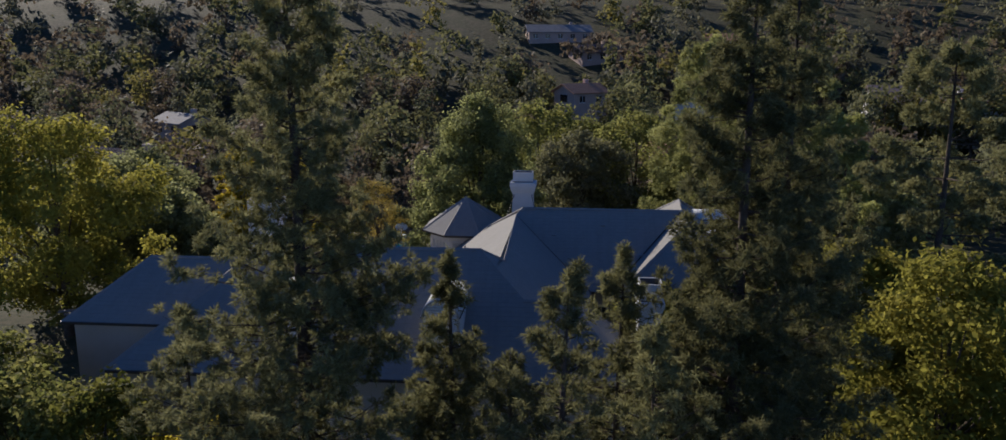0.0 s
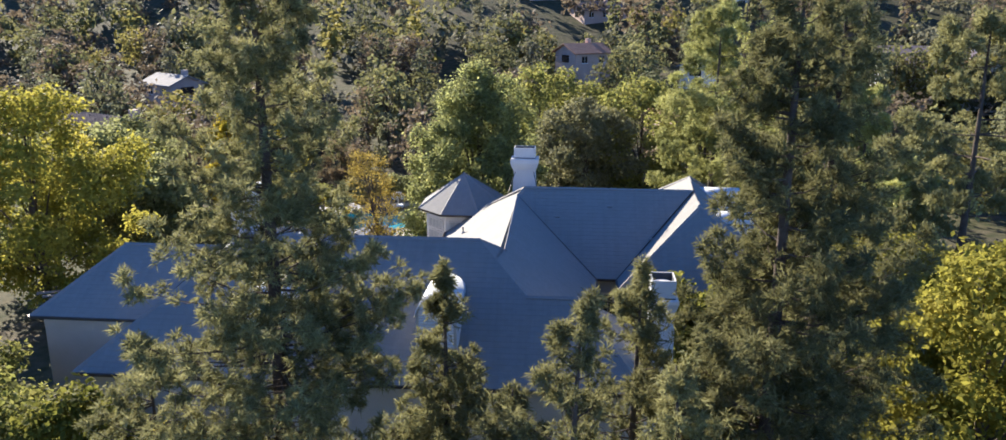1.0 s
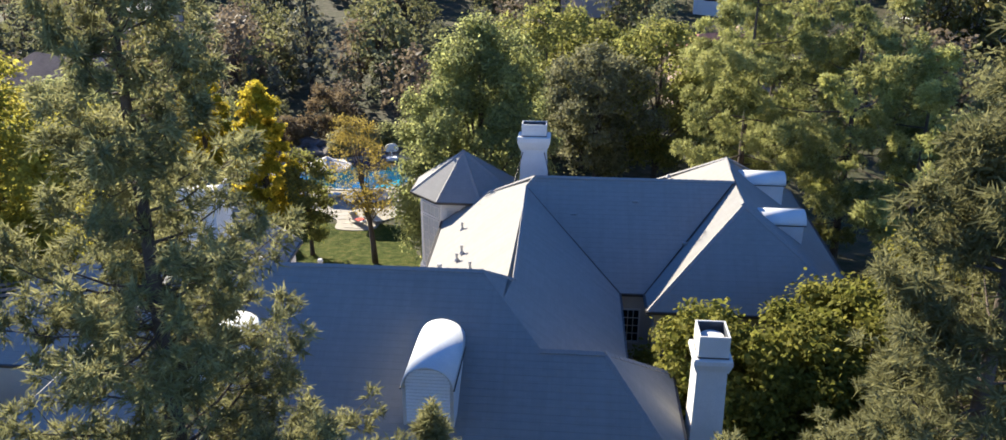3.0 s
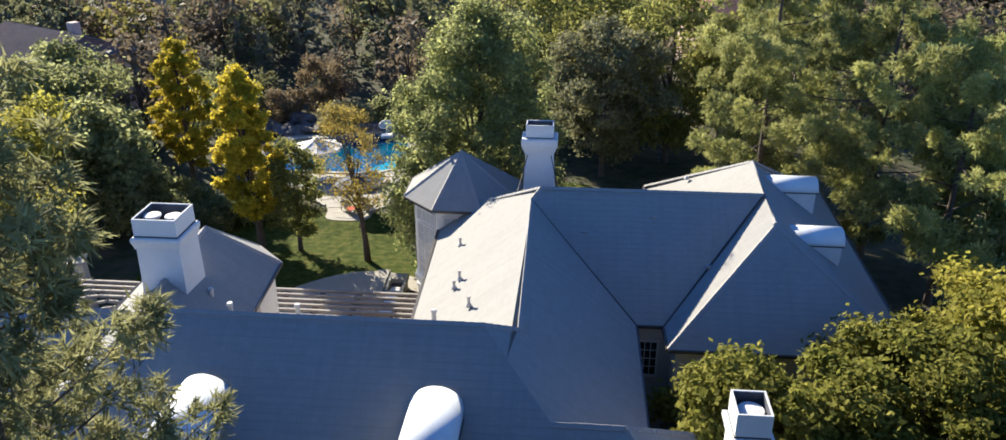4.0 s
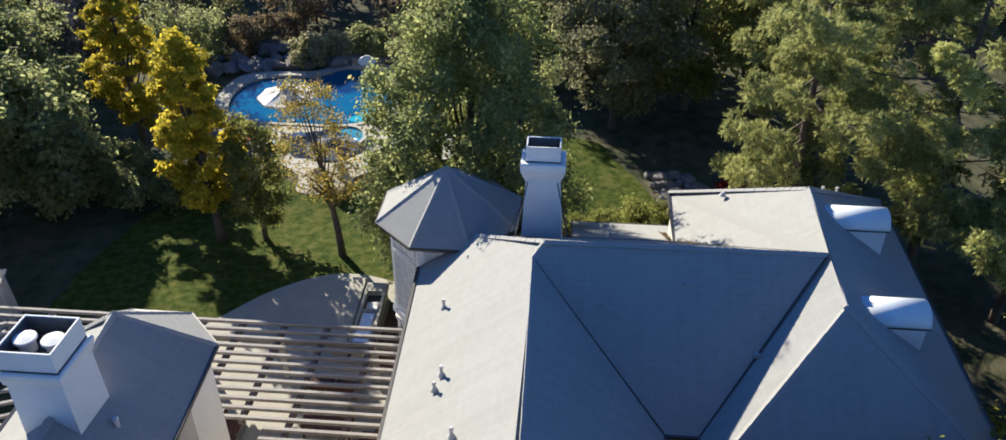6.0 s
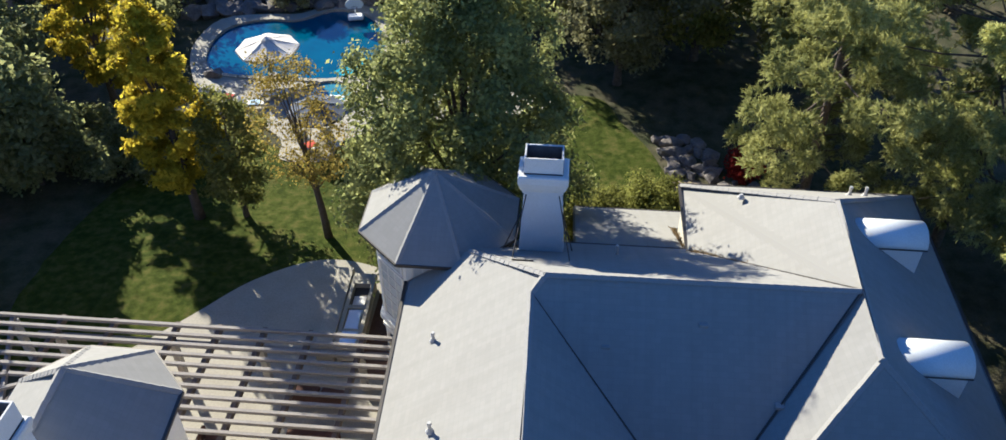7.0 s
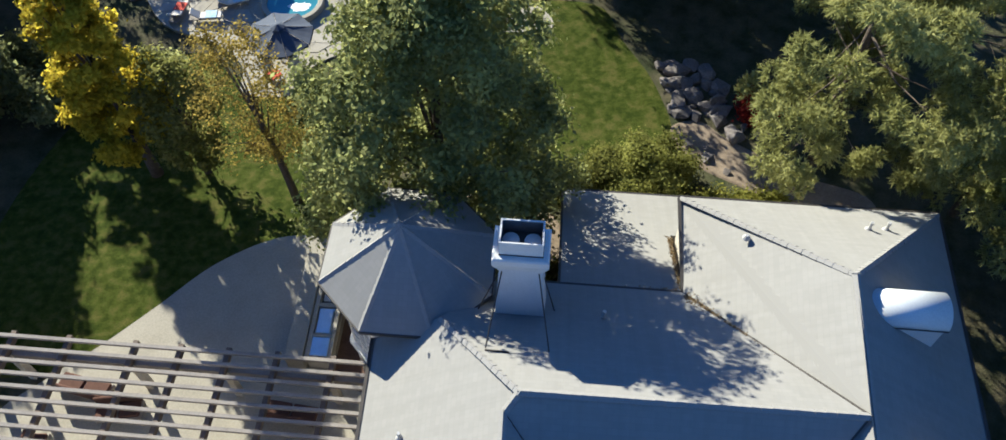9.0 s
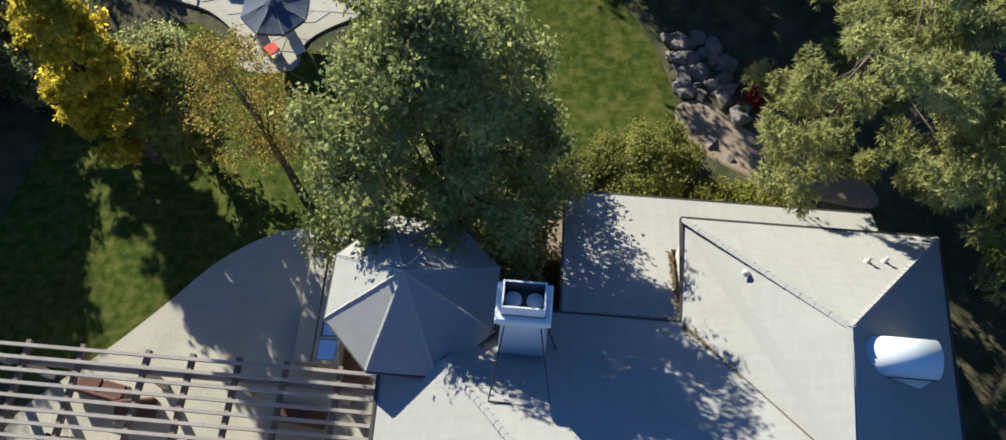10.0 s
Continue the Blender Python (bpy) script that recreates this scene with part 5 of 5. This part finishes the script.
def lounger(x, y, turn, towel, label):
    t = thing("sun_lounger", pose(x, y, DECK_Z, 0, 0, turn), label, "sun lounger", "loungers by the pool")
    part("frame", boxed(-0.95, 0.95, -0.32, 0.32, 0.28, 0.33, bevel=0.01), M_TIMBER, t)
    for sx in (-0.8, 0.8):
        for sy in (-0.28, 0.28):
            part("leg", boxed(sx - 0.03, sx + 0.03, sy - 0.03, sy + 0.03, 0, 0.28), M_TIMBER, t)
    part("mattress", boxed(-0.35, 0.95, -0.3, 0.3, 0.332, 0.42, bevel=0.03), M_CANVAS, t)
    bm = boxed(-0.62, 0.02, -0.3, 0.3, 0, 0.09, bevel=0.03)
    bmesh.ops.transform(bm, matrix=pose(-0.36, 0, 0.35, 0, 38, 0), verts=bm.verts)
    part("backrest", bm, M_CANVAS, t)
    if towel:
        part("towel", boxed(0.0, 0.7, -0.33, 0.33, 0.424, 0.46, bevel=0.015), towel, t, "folded towel")


lounger(-17.0, 81.3, 4, M_TOWEL_B, "pool lounger with a blue and white towel")
lounger(-18.7, 81.7, 80, M_TOWEL_R, "pool lounger with a red towel")
lounger(-12.3, 76.6, -50, M_TOWEL_R, "pool lounger with a red towel")
lounger(-10.9, 76.9, -60, None, "pale pool lounger at the deck edge")
lounger(-15.6, 82.6, 20, M_TOWEL_B, "pool lounger with a blue and white towel")

hoop = thing("basketball_hoop", pose(-11.7, 94.6, DECK_Z + 0.004, 0, 0, 8), "white poolside basketball hoop with fan-shaped backboard", "basketball hoop")
part("base", boxed(-0.6, 0.6, -0.45, 0.35, 0, 0.34, bevel=0.1), M_WHITE, hoop)
part("pole", tube(bmesh.new(), [(0, 0.1, 0.3), (0, 0.08, 1.0), (0, -0.1, 1.3)], [0.05, 0.05, 0.045], 8), M_WHITE, hoop)
bm = bmesh.new()
fan = [(-0.5, 0.95), (0.5, 0.95)] + [(0.72 * math.cos(math.pi * k / 14), 1.2 + 0.62 * math.sin(math.pi * k / 14)) for k in range(15)]
near = [bm.verts.new((x, -0.2, z)) for x, z in fan]
back_ = [bm.verts.new((x, -0.14, z)) for x, z in fan]
bm.faces.new(near)
bm.faces.new(back_[::-1])
for k in range(len(fan)):
    bm.faces.new((near[k], back_[k], back_[(k + 1) % len(fan)], near[(k + 1) % len(fan)]))
part("backboard", bm, M_WHITE, hoop)
bm = bmesh.new()
tube(bm, [(0.22 * math.cos(2 * math.pi * k / 16), -0.46 + 0.22 * math.sin(2 * math.pi * k / 16), 1.15) for k in range(17)], [0.015] * 17, 5)
part("rim", bm, M_GUTTER, hoop, "dark metal rim")

# ---- rocks ----
M_ROCK = plain_mat("weathered_rock", (0.085, 0.072, 0.065), (0.21, 0.185, 0.168), 0.9, 0.95, bump=0.9, fine=7, dist=0.05)


def rock(x, y, s, seed, flat=0.6, dz=0.0, label="grey-brown weathered boulder on garden soil"):
    bm = bmesh.new()
    rg = random.Random(seed * 31.7)
    for k in range(18):
        p = Vector((rg.gauss(0, 1), rg.gauss(0, 1), rg.gauss(0, 1))).normalized() * rg.uniform(0.8, 1.05)
        bm.verts.new((p.x, p.y * rg.uniform(0.6, 0.9), p.z * flat))
    hull = bmesh.ops.convex_hull(bm, input=bm.verts)
    bmesh.ops.delete(bm, geom=[g for g in hull["geom_interior"] if isinstance(g, bmesh.types.BMVert)], context="VERTS")
    bmesh.ops.bevel(bm, geom=bm.edges[:], offset=0.025, segments=1, affect="EDGES")
    ob = link_mesh("boulder", bm, M_ROCK)
    ob.matrix_basis = pose(x, y, ground_z(x, y) + dz + 0.25 * s * flat, 0, 0, seed * 77) @ Matrix.Scale(s, 4)
    ob.scale = (s, s, s)
    tagged(ob, label, "boulder", "garden boulders")
    return ob


rr = random.Random(11)
for k in range(34):
    f = rr.uniform(-1, 1)
    rock(12.3 + 1.9 * f + rr.uniform(-0.9, 0.9), 74.1 - 1.6 * f + rr.uniform(-1.4, 1.9), rr.uniform(0.3, 0.9), k + 1.3, rr.uniform(0.4, 0.75))
for k in range(16):
    f = k / 15
    rock(-24.8 + 16.0 * f, 95.3 + 2.9 * f ** 0.8 + rr.uniform(-0.2, 0.2), rr.uniform(0.9, 1.5), k + 20.7, 0.55, 0.1)
for k in range(16):
    rock(-26.0 + rr.uniform(0, 13), 96.6 + rr.uniform(0, 4.5), rr.uniform(0.6, 1.5), k + 60.3, 0.6, 0.15, "dark weathered boulder in the bank behind the pool")
for x, y, s in ((-21.8, 84.0, 0.9), (-20.6, 85.6, 1.1), (10.0, 74.0, 0.45), (10.6, 71.3, 0.4), (11.4, 70.4, 0.5), (8.9, 96, 1.2), (12.3, 69.4, 0.35)):
    rock(x, y, s, x * 0.7 + y, 0.6)

# ---- shrubs ----
M_LEAF_RED = leaf_mat("red_leaves", (0.16, 0.02, 0.015), (0.26, 0.03, 0.02), (0.35, 0.06, 0.04))
M_LEAF_KH = leaf_mat("dry_khaki_leaves", (0.20, 0.19, 0.09), (0.35, 0.325, 0.16), (0.50, 0.46, 0.24), trans=0.5)


def shrub(x, y, h, r, mat, label, seed, size=0.12, clusters=420):
    broadleaf("shrub", at(x, y), label, h, r, mat, stem=0.05, lobes=16, clusters=clusters, per=12, size=size, spread=0.24, seed=seed, category="shrub", base_r=0.04, squash=0.9)


for k, (x, y, h, r) in enumerate([(4.2, 67.6, 2.2, 1.3), (5.8, 68.2, 2.6, 1.5), (7.6, 68.8, 2.8, 1.6), (9.2, 68.6, 2.4, 1.4), (6.6, 66.8, 1.9, 1.2), (8.4, 67.3, 2.0, 1.2)]):
    shrub(x, y, h, r, M_LEAF_SH, "airy olive green shrub beside the low roof", 200 + k, 0.1, 620)
for k, (x, y, h, r) in enumerate([(10.6, 66.3, 1.4, 0.9), (12.6, 66.6, 1.3, 0.8), (13.7, 66.2, 1.3, 0.9)]):
    shrub(x, y, h, r, M_LEAF_CIT, "low rounded garden shrub", 220 + k, 0.11, 300)
shrub(14.5, 73.6, 1.5, 0.9, M_LEAF_RED, "rounded shrub with red leaves among boulders", 230, 0.14)
for k, (x, y, h, r) in enumerate([(2.2, 62.6, 1.6, 0.9), (1.6, 60.4, 1.3, 0.8), (2.1, 58.9, 1.2, 0.7)]):
    shrub(x, y, h, r, M_LEAF_BR if k == 1 else M_LEAF, "small shrub in the bed by the chimney", 240 + k, 0.12, 260)
for k, (x, y, h, r, mt) in enumerate([(-16.6, 97.2, 2.4, 1.7, M_LEAF_KH), (-14.9, 98.6, 2.0, 1.6, M_LEAF_KH), (-19.6, 103.5, 6.0, 2.6, M_LEAF_BR), (-12.2, 99.0, 2.6, 1.8, M_LEAF_DK), (-26.8, 92.2, 7.6, 3.3, M_LEAF_DK), (-8, 98, 4.6, 2.6, M_LEAF_DK), (-23.4, 100.5, 3.2, 2.4, M_LEAF_BR), (-27.0, 98.0, 4.6, 2.8, M_LEAF_DK)]):
    shrub(x, y, h, r, mt, "garden shrub behind the pool rocks", 250 + k, 0.17, 460)
for k, (x, y, h, r) in enumerate([(-22.8, 75.5, 2.4, 1.7), (-21.3, 74.2, 2.0, 1.5), (-24.6, 73.8, 2.6, 1.8), (-19.8, 75.4, 2.0, 1.5), (-25.6, 77.0, 3.0, 2.0), (-18.2, 76.2, 1.7, 1.3)]):
    shrub(x, y, h, r, M_LEAF_DK, "dark leafy shrub at the edge of the lawn", 290 + k, 0.15, 330)
for k, (x, y, h, r, mt) in enumerate([(-16.5, 31.5, 7.6, 2.8, M_LEAF_CIT), (-12.5, 32.0, 6.2, 1.8, M_LEAF_YL), (-20.5, 33.0, 8.0, 3.0, M_LEAF), (-24, 36.0, 8.5, 3.0, M_LEAF)]):
    broadleaf("tree", at(x, y), "small leafy tree in front of the west wing", h, r, mt, stem=0.15, lobes=22, clusters=1100, per=12, size=0.16, spread=0.3, seed=270 + k)

# ---- far houses ----
M_ORANGE = plain_mat("orange_clay_tile", (0.30, 0.15, 0.085), (0.42, 0.23, 0.14), 1.0, 0.85, bump=0.5, fine=5, dist=0.06)
M_BROWN = plain_mat("brown_roof_tile", (0.13, 0.10, 0.095), (0.20, 0.155, 0.14), 1.0, 0.9, bump=0.5, fine=5, dist=0.06)
M_RED = plain_mat("red_clay_tile", (0.20, 0.085, 0.06), (0.28, 0.13, 0.09), 1.0, 0.9, bump=0.5, fine=5, dist=0.06)
M_GREY = plain_mat("grey_roof_tile", (0.17, 0.165, 0.16), (0.26, 0.25, 0.24), 1.0, 0.9, bump=0.5, fine=5, dist=0.06)
M_WALL_W = plain_mat("white_house_wall", (0.66, 0.65, 0.61), (0.74, 0.73, 0.70), 0.6, 0.9)
M_WALL_P = plain_mat("pinkish_house_wall", (0.42, 0.31, 0.25), (0.50, 0.38, 0.31), 0.6, 0.9)


def far_house(x, y, ztop, w, d, wall_h, turn, roof, wall_m, label, pitch=0.42, hip=0.0, ribs=False):
    """A house with gable or hip roof along its width; ztop is the ridge height."""
    rise = d / 2 * pitch
    zb = ztop - rise - wall_h
    t = thing("house", pose(x, y, zb, 0, 0, turn), label, "house", "houses on the far hillside")
    bm = boxed(-w / 2, w / 2, -d / 2, d / 2, -4.0, wall_h)
    part("wall", bm, wall_m, t)
    o, k = 0.6, wall_h - 0.6 * pitch
    for s in (-1, 1):
        bm = bmesh.new()
        quad = [(-w / 2 - o, s * (d / 2 + o), k), (w / 2 + o, s * (d / 2 + o), k), (w / 2 + o - hip, 0, wall_h + rise), (-w / 2 - o + hip, 0, wall_h + rise)]
        lo = [bm.verts.new(p) for p in quad]
        hi = [bm.verts.new((p[0], p[1], p[2] + 0.2)) for p in quad]
        bm.faces.new(lo)
        bm.faces.new(hi)
        for i in range(4):
            bm.faces.new((lo[i], lo[(i + 1) % 4], hi[(i + 1) % 4], hi[i]))
        r = part("roof", bm, roof, t)
        if ribs:
            u = -w / 2 - o + 0.3
            while u < w / 2 + o:
                part("roof_rib", tube(bmesh.new(), [(u, s * (d / 2 + o), k + 0.24), (u, s * 0.05, wall_h + rise + 0.22)], [0.09, 0.09], 5), roof, r)
                u += 0.42
    for s in (-1, 1):
        bm = bmesh.new()
        if hip:
            tri_ = [(s * (w / 2 + o), -d / 2 - o, k), (s * (w / 2 + o), d / 2 + o, k), (s * (w / 2 + o - hip), 0, wall_h + rise)]
        else:
            tri_ = [(s * w / 2, -d / 2, wall_h), (s * w / 2, d / 2, wall_h), (s * w / 2, 0, wall_h + rise)]
        a = [bm.verts.new(p) for p in tri_]
        b = [bm.verts.new((p[0] + (0 if hip else -s * 0.2), p[1], p[2] + (0.2 if hip else 0))) for p in tri_]
        bm.faces.new(a)
        bm.faces.new(b[::-1])
        for i in range(3):
            bm.faces.new((a[i], a[(i + 1) % 3], b[(i + 1) % 3], b[i]))
        part("roof" if hip else "gable", bm, roof if hip else wall_m, t)
    n = max(2, int(w / 3.2))
    for i in range(n):
        for s in (-1, 1):
            cx = -w / 2 + w * (i + 0.5) / n
            win = part("window", boxed(cx - 0.6, cx + 0.6, s * (d / 2 + 0.03) - 0.03, s * (d / 2 + 0.03) + 0.03, wall_h - 1.9, wall_h - 0.7), M_GLASS, t)
            part("frame", boxed(cx - 0.03, cx + 0.03, s * (d / 2 + 0.07) - 0.02, s * (d / 2 + 0.07) + 0.02, wall_h - 1.9, wall_h - 0.7), M_WHITE, win)
            part("sill", boxed(cx - 0.7, cx + 0.7, s * (d / 2 + 0.07) - 0.06, s * (d / 2 + 0.07) + 0.06, wall_h - 2.0, wall_h - 1.9), M_WHITE, win)
    for s in (-1, 1):
        part("window", boxed(s * (w / 2 + 0.03) - 0.03, s * (w / 2 + 0.03) + 0.03, -1.2, 1.2, wall_h - 1.9, wall_h - 0.5), M_GLASS, t)
    part("chimney", boxed(w * 0.2, w * 0.2 + 0.9, d * 0.1, d * 0.1 + 0.9, wall_h, wall_h + rise + 0.9, bevel=0.05), wall_m, t)
    return t


far_house(83.0, 151, 6.6, 8, 10, 3.0, 66, M_ORANGE, M_WALL_W, "white two-storey house with orange tile roof")
far_house(77.5, 161, 7.6, 15, 15, 2.6, -14, M_BROWN, M_WALL_W, "house with broad brown tile roof")
far_house(40, 175, 4.6, 8, 6.5, 4.4, 60, M_GREY, M_WALL_W, "white gabled house among trees")
far_house(15.5, 170, 7.6, 8, 7, 3.2, 30, M_ORANGE, M_WALL_P, "pinkish house with clay tile roof")
far_house(-57, 150, 3.4, 9, 6, 3.4, -40, M_GREY, M_WALL_P, "grey-roofed house half hidden by trees")
far_house(27, 117.5, 3.2, 11, 8, 4.6, 8, M_RED, M_WALL_P, "pinkish house with red clay tile roof", hip=3.0)
far_house(-44.5, 98, 3.4, 12, 9, 4.2, -32, M_BROWN, M_WALL_P, "house with ribbed brown clay tile roof", hip=3.4, ribs=True)
far_house(16, 252, 20.5, 18, 9, 3.6, 6, M_GREY, M_WALL_P, "long low grey-roofed house on the hillside")
far_house(-10, 262, 17.0, 17, 11, 3.6, -18, M_GREY, M_WALL_W, "low grey-roofed house on the hillside")
far_house(25, 232, 15.0, 12, 9, 3.6, 20, M_BROWN, M_WALL_P, "brown-roofed house on the hillside")
far_house(66, 250, 18.0, 15, 9, 3.6, -14, M_ORANGE, M_WALL_W, "pale house with tile roof on the hillside")
far_house(-45, 285, 24.0, 14, 9, 3.6, 10, M_GREY, M_WALL_W, "pale house with grey roof on the hillside")
far_house(118, 270, 22.0, 15, 9, 3.6, -24, M_GREY, M_WALL_W, "pale house with grey roof on the hillside")

# ---- ridge caps, laid last ----
cap_bm = bmesh.new()
for q in (-1, 1):
    vs = [cap_bm.verts.new(p) for p in ((0, 0, 0.03), (0.36, 0, 0.045), (0.36, q * 0.13, -0.045), (0, q * 0.12, -0.055))]
    lo = [cap_bm.verts.new((v.co.x, v.co.y, v.co.z - 0.03)) for v in vs]
    cap_bm.faces.new(vs)
    cap_bm.faces.new(lo[::-1])
    for i in range(4):
        cap_bm.faces.new((vs[i], vs[(i + 1) % 4], lo[(i + 1) % 4], lo[i]))
bmesh.ops.recalc_face_normals(cap_bm, faces=cap_bm.faces)
cap_me = bpy.data.meshes.new("ridge_cap")
cap_bm.to_mesh(cap_me)
cap_bm.free()
cap_me.materials.append(M_CAP)
roof_parts = [o for o in house.children if o.name.startswith("roof_slope")]
rr = random.Random(3)
caps = 0
for a, b in CAP_LINES:
    a, b = HV(*a), HV(*b)
    if a.z < b.z:
        a, b = b, a
    d = b - a
    n = int(d.length / 0.3)
    x = -d.normalized()
    y = Vector((0, 0, 1)).cross(x).normalized()
    z = x.cross(y)
    for k in range(n):
        p = a + d * ((k + 1) / n) + Vector((rr.uniform(-0.006, 0.006), rr.uniform(-0.006, 0.006), 0.012 + rr.uniform(0, 0.006)))
        m = Matrix((x, y, z)).transposed().to_4x4()
        m.translation = p
        o = new("ridge_cap", cap_me)
        o.parent = roof_parts[0]
        o.matrix_basis = m
        caps += 1

# ---- paving stones of the pool deck ----


def inside(p, poly):
    hit, n = False, len(poly)
    for i in range(n):
        (x0, y0), (x1, y1) = poly[i], poly[(i + 1) % n]
        if (y0 > p[1]) != (y1 > p[1]) and p[0] < x0 + (p[1] - y0) / (y1 - y0) * (x1 - x0):
            hit = not hit
    return hit


rr = random.Random(21)
step = 0.95
jit = {}
pool_out = [pool_line(k, grow=0.42) for k in range(40)]
for i in range(24):
    for j in range(26):
        jit[i, j] = (-25 + step * (i + rr.uniform(-0.24, 0.24) + 0.5 * (j % 2)), 74.5 + step * (j + rr.uniform(-0.24, 0.24)))
for i in range(23):
    for j in range(25):
        q = [jit[i, j], jit[i + 1, j], jit[i + 1, j + 1], jit[i, j + 1]]
        c = (sum(p[0] for p in q) / 4, sum(p[1] for p in q) / 4)
        q = [(c[0] + (p[0] - c[0]) * 0.955, c[1] + (p[1] - c[1]) * 0.955) for p in q]
        if not all(inside(p, deck_poly) and not inside(p, pool_out) and math.hypot(p[0] - SPA_C[0], p[1] - SPA_C[1]) > SPA_R + 0.05 for p in q):
            continue
        bm = prism(bmesh.new(), q, DECK_Z + 0.002, DECK_Z + 0.022 + rr.uniform(0, 0.006))
        part("paving_stone", bm, M_PAVER, dk)
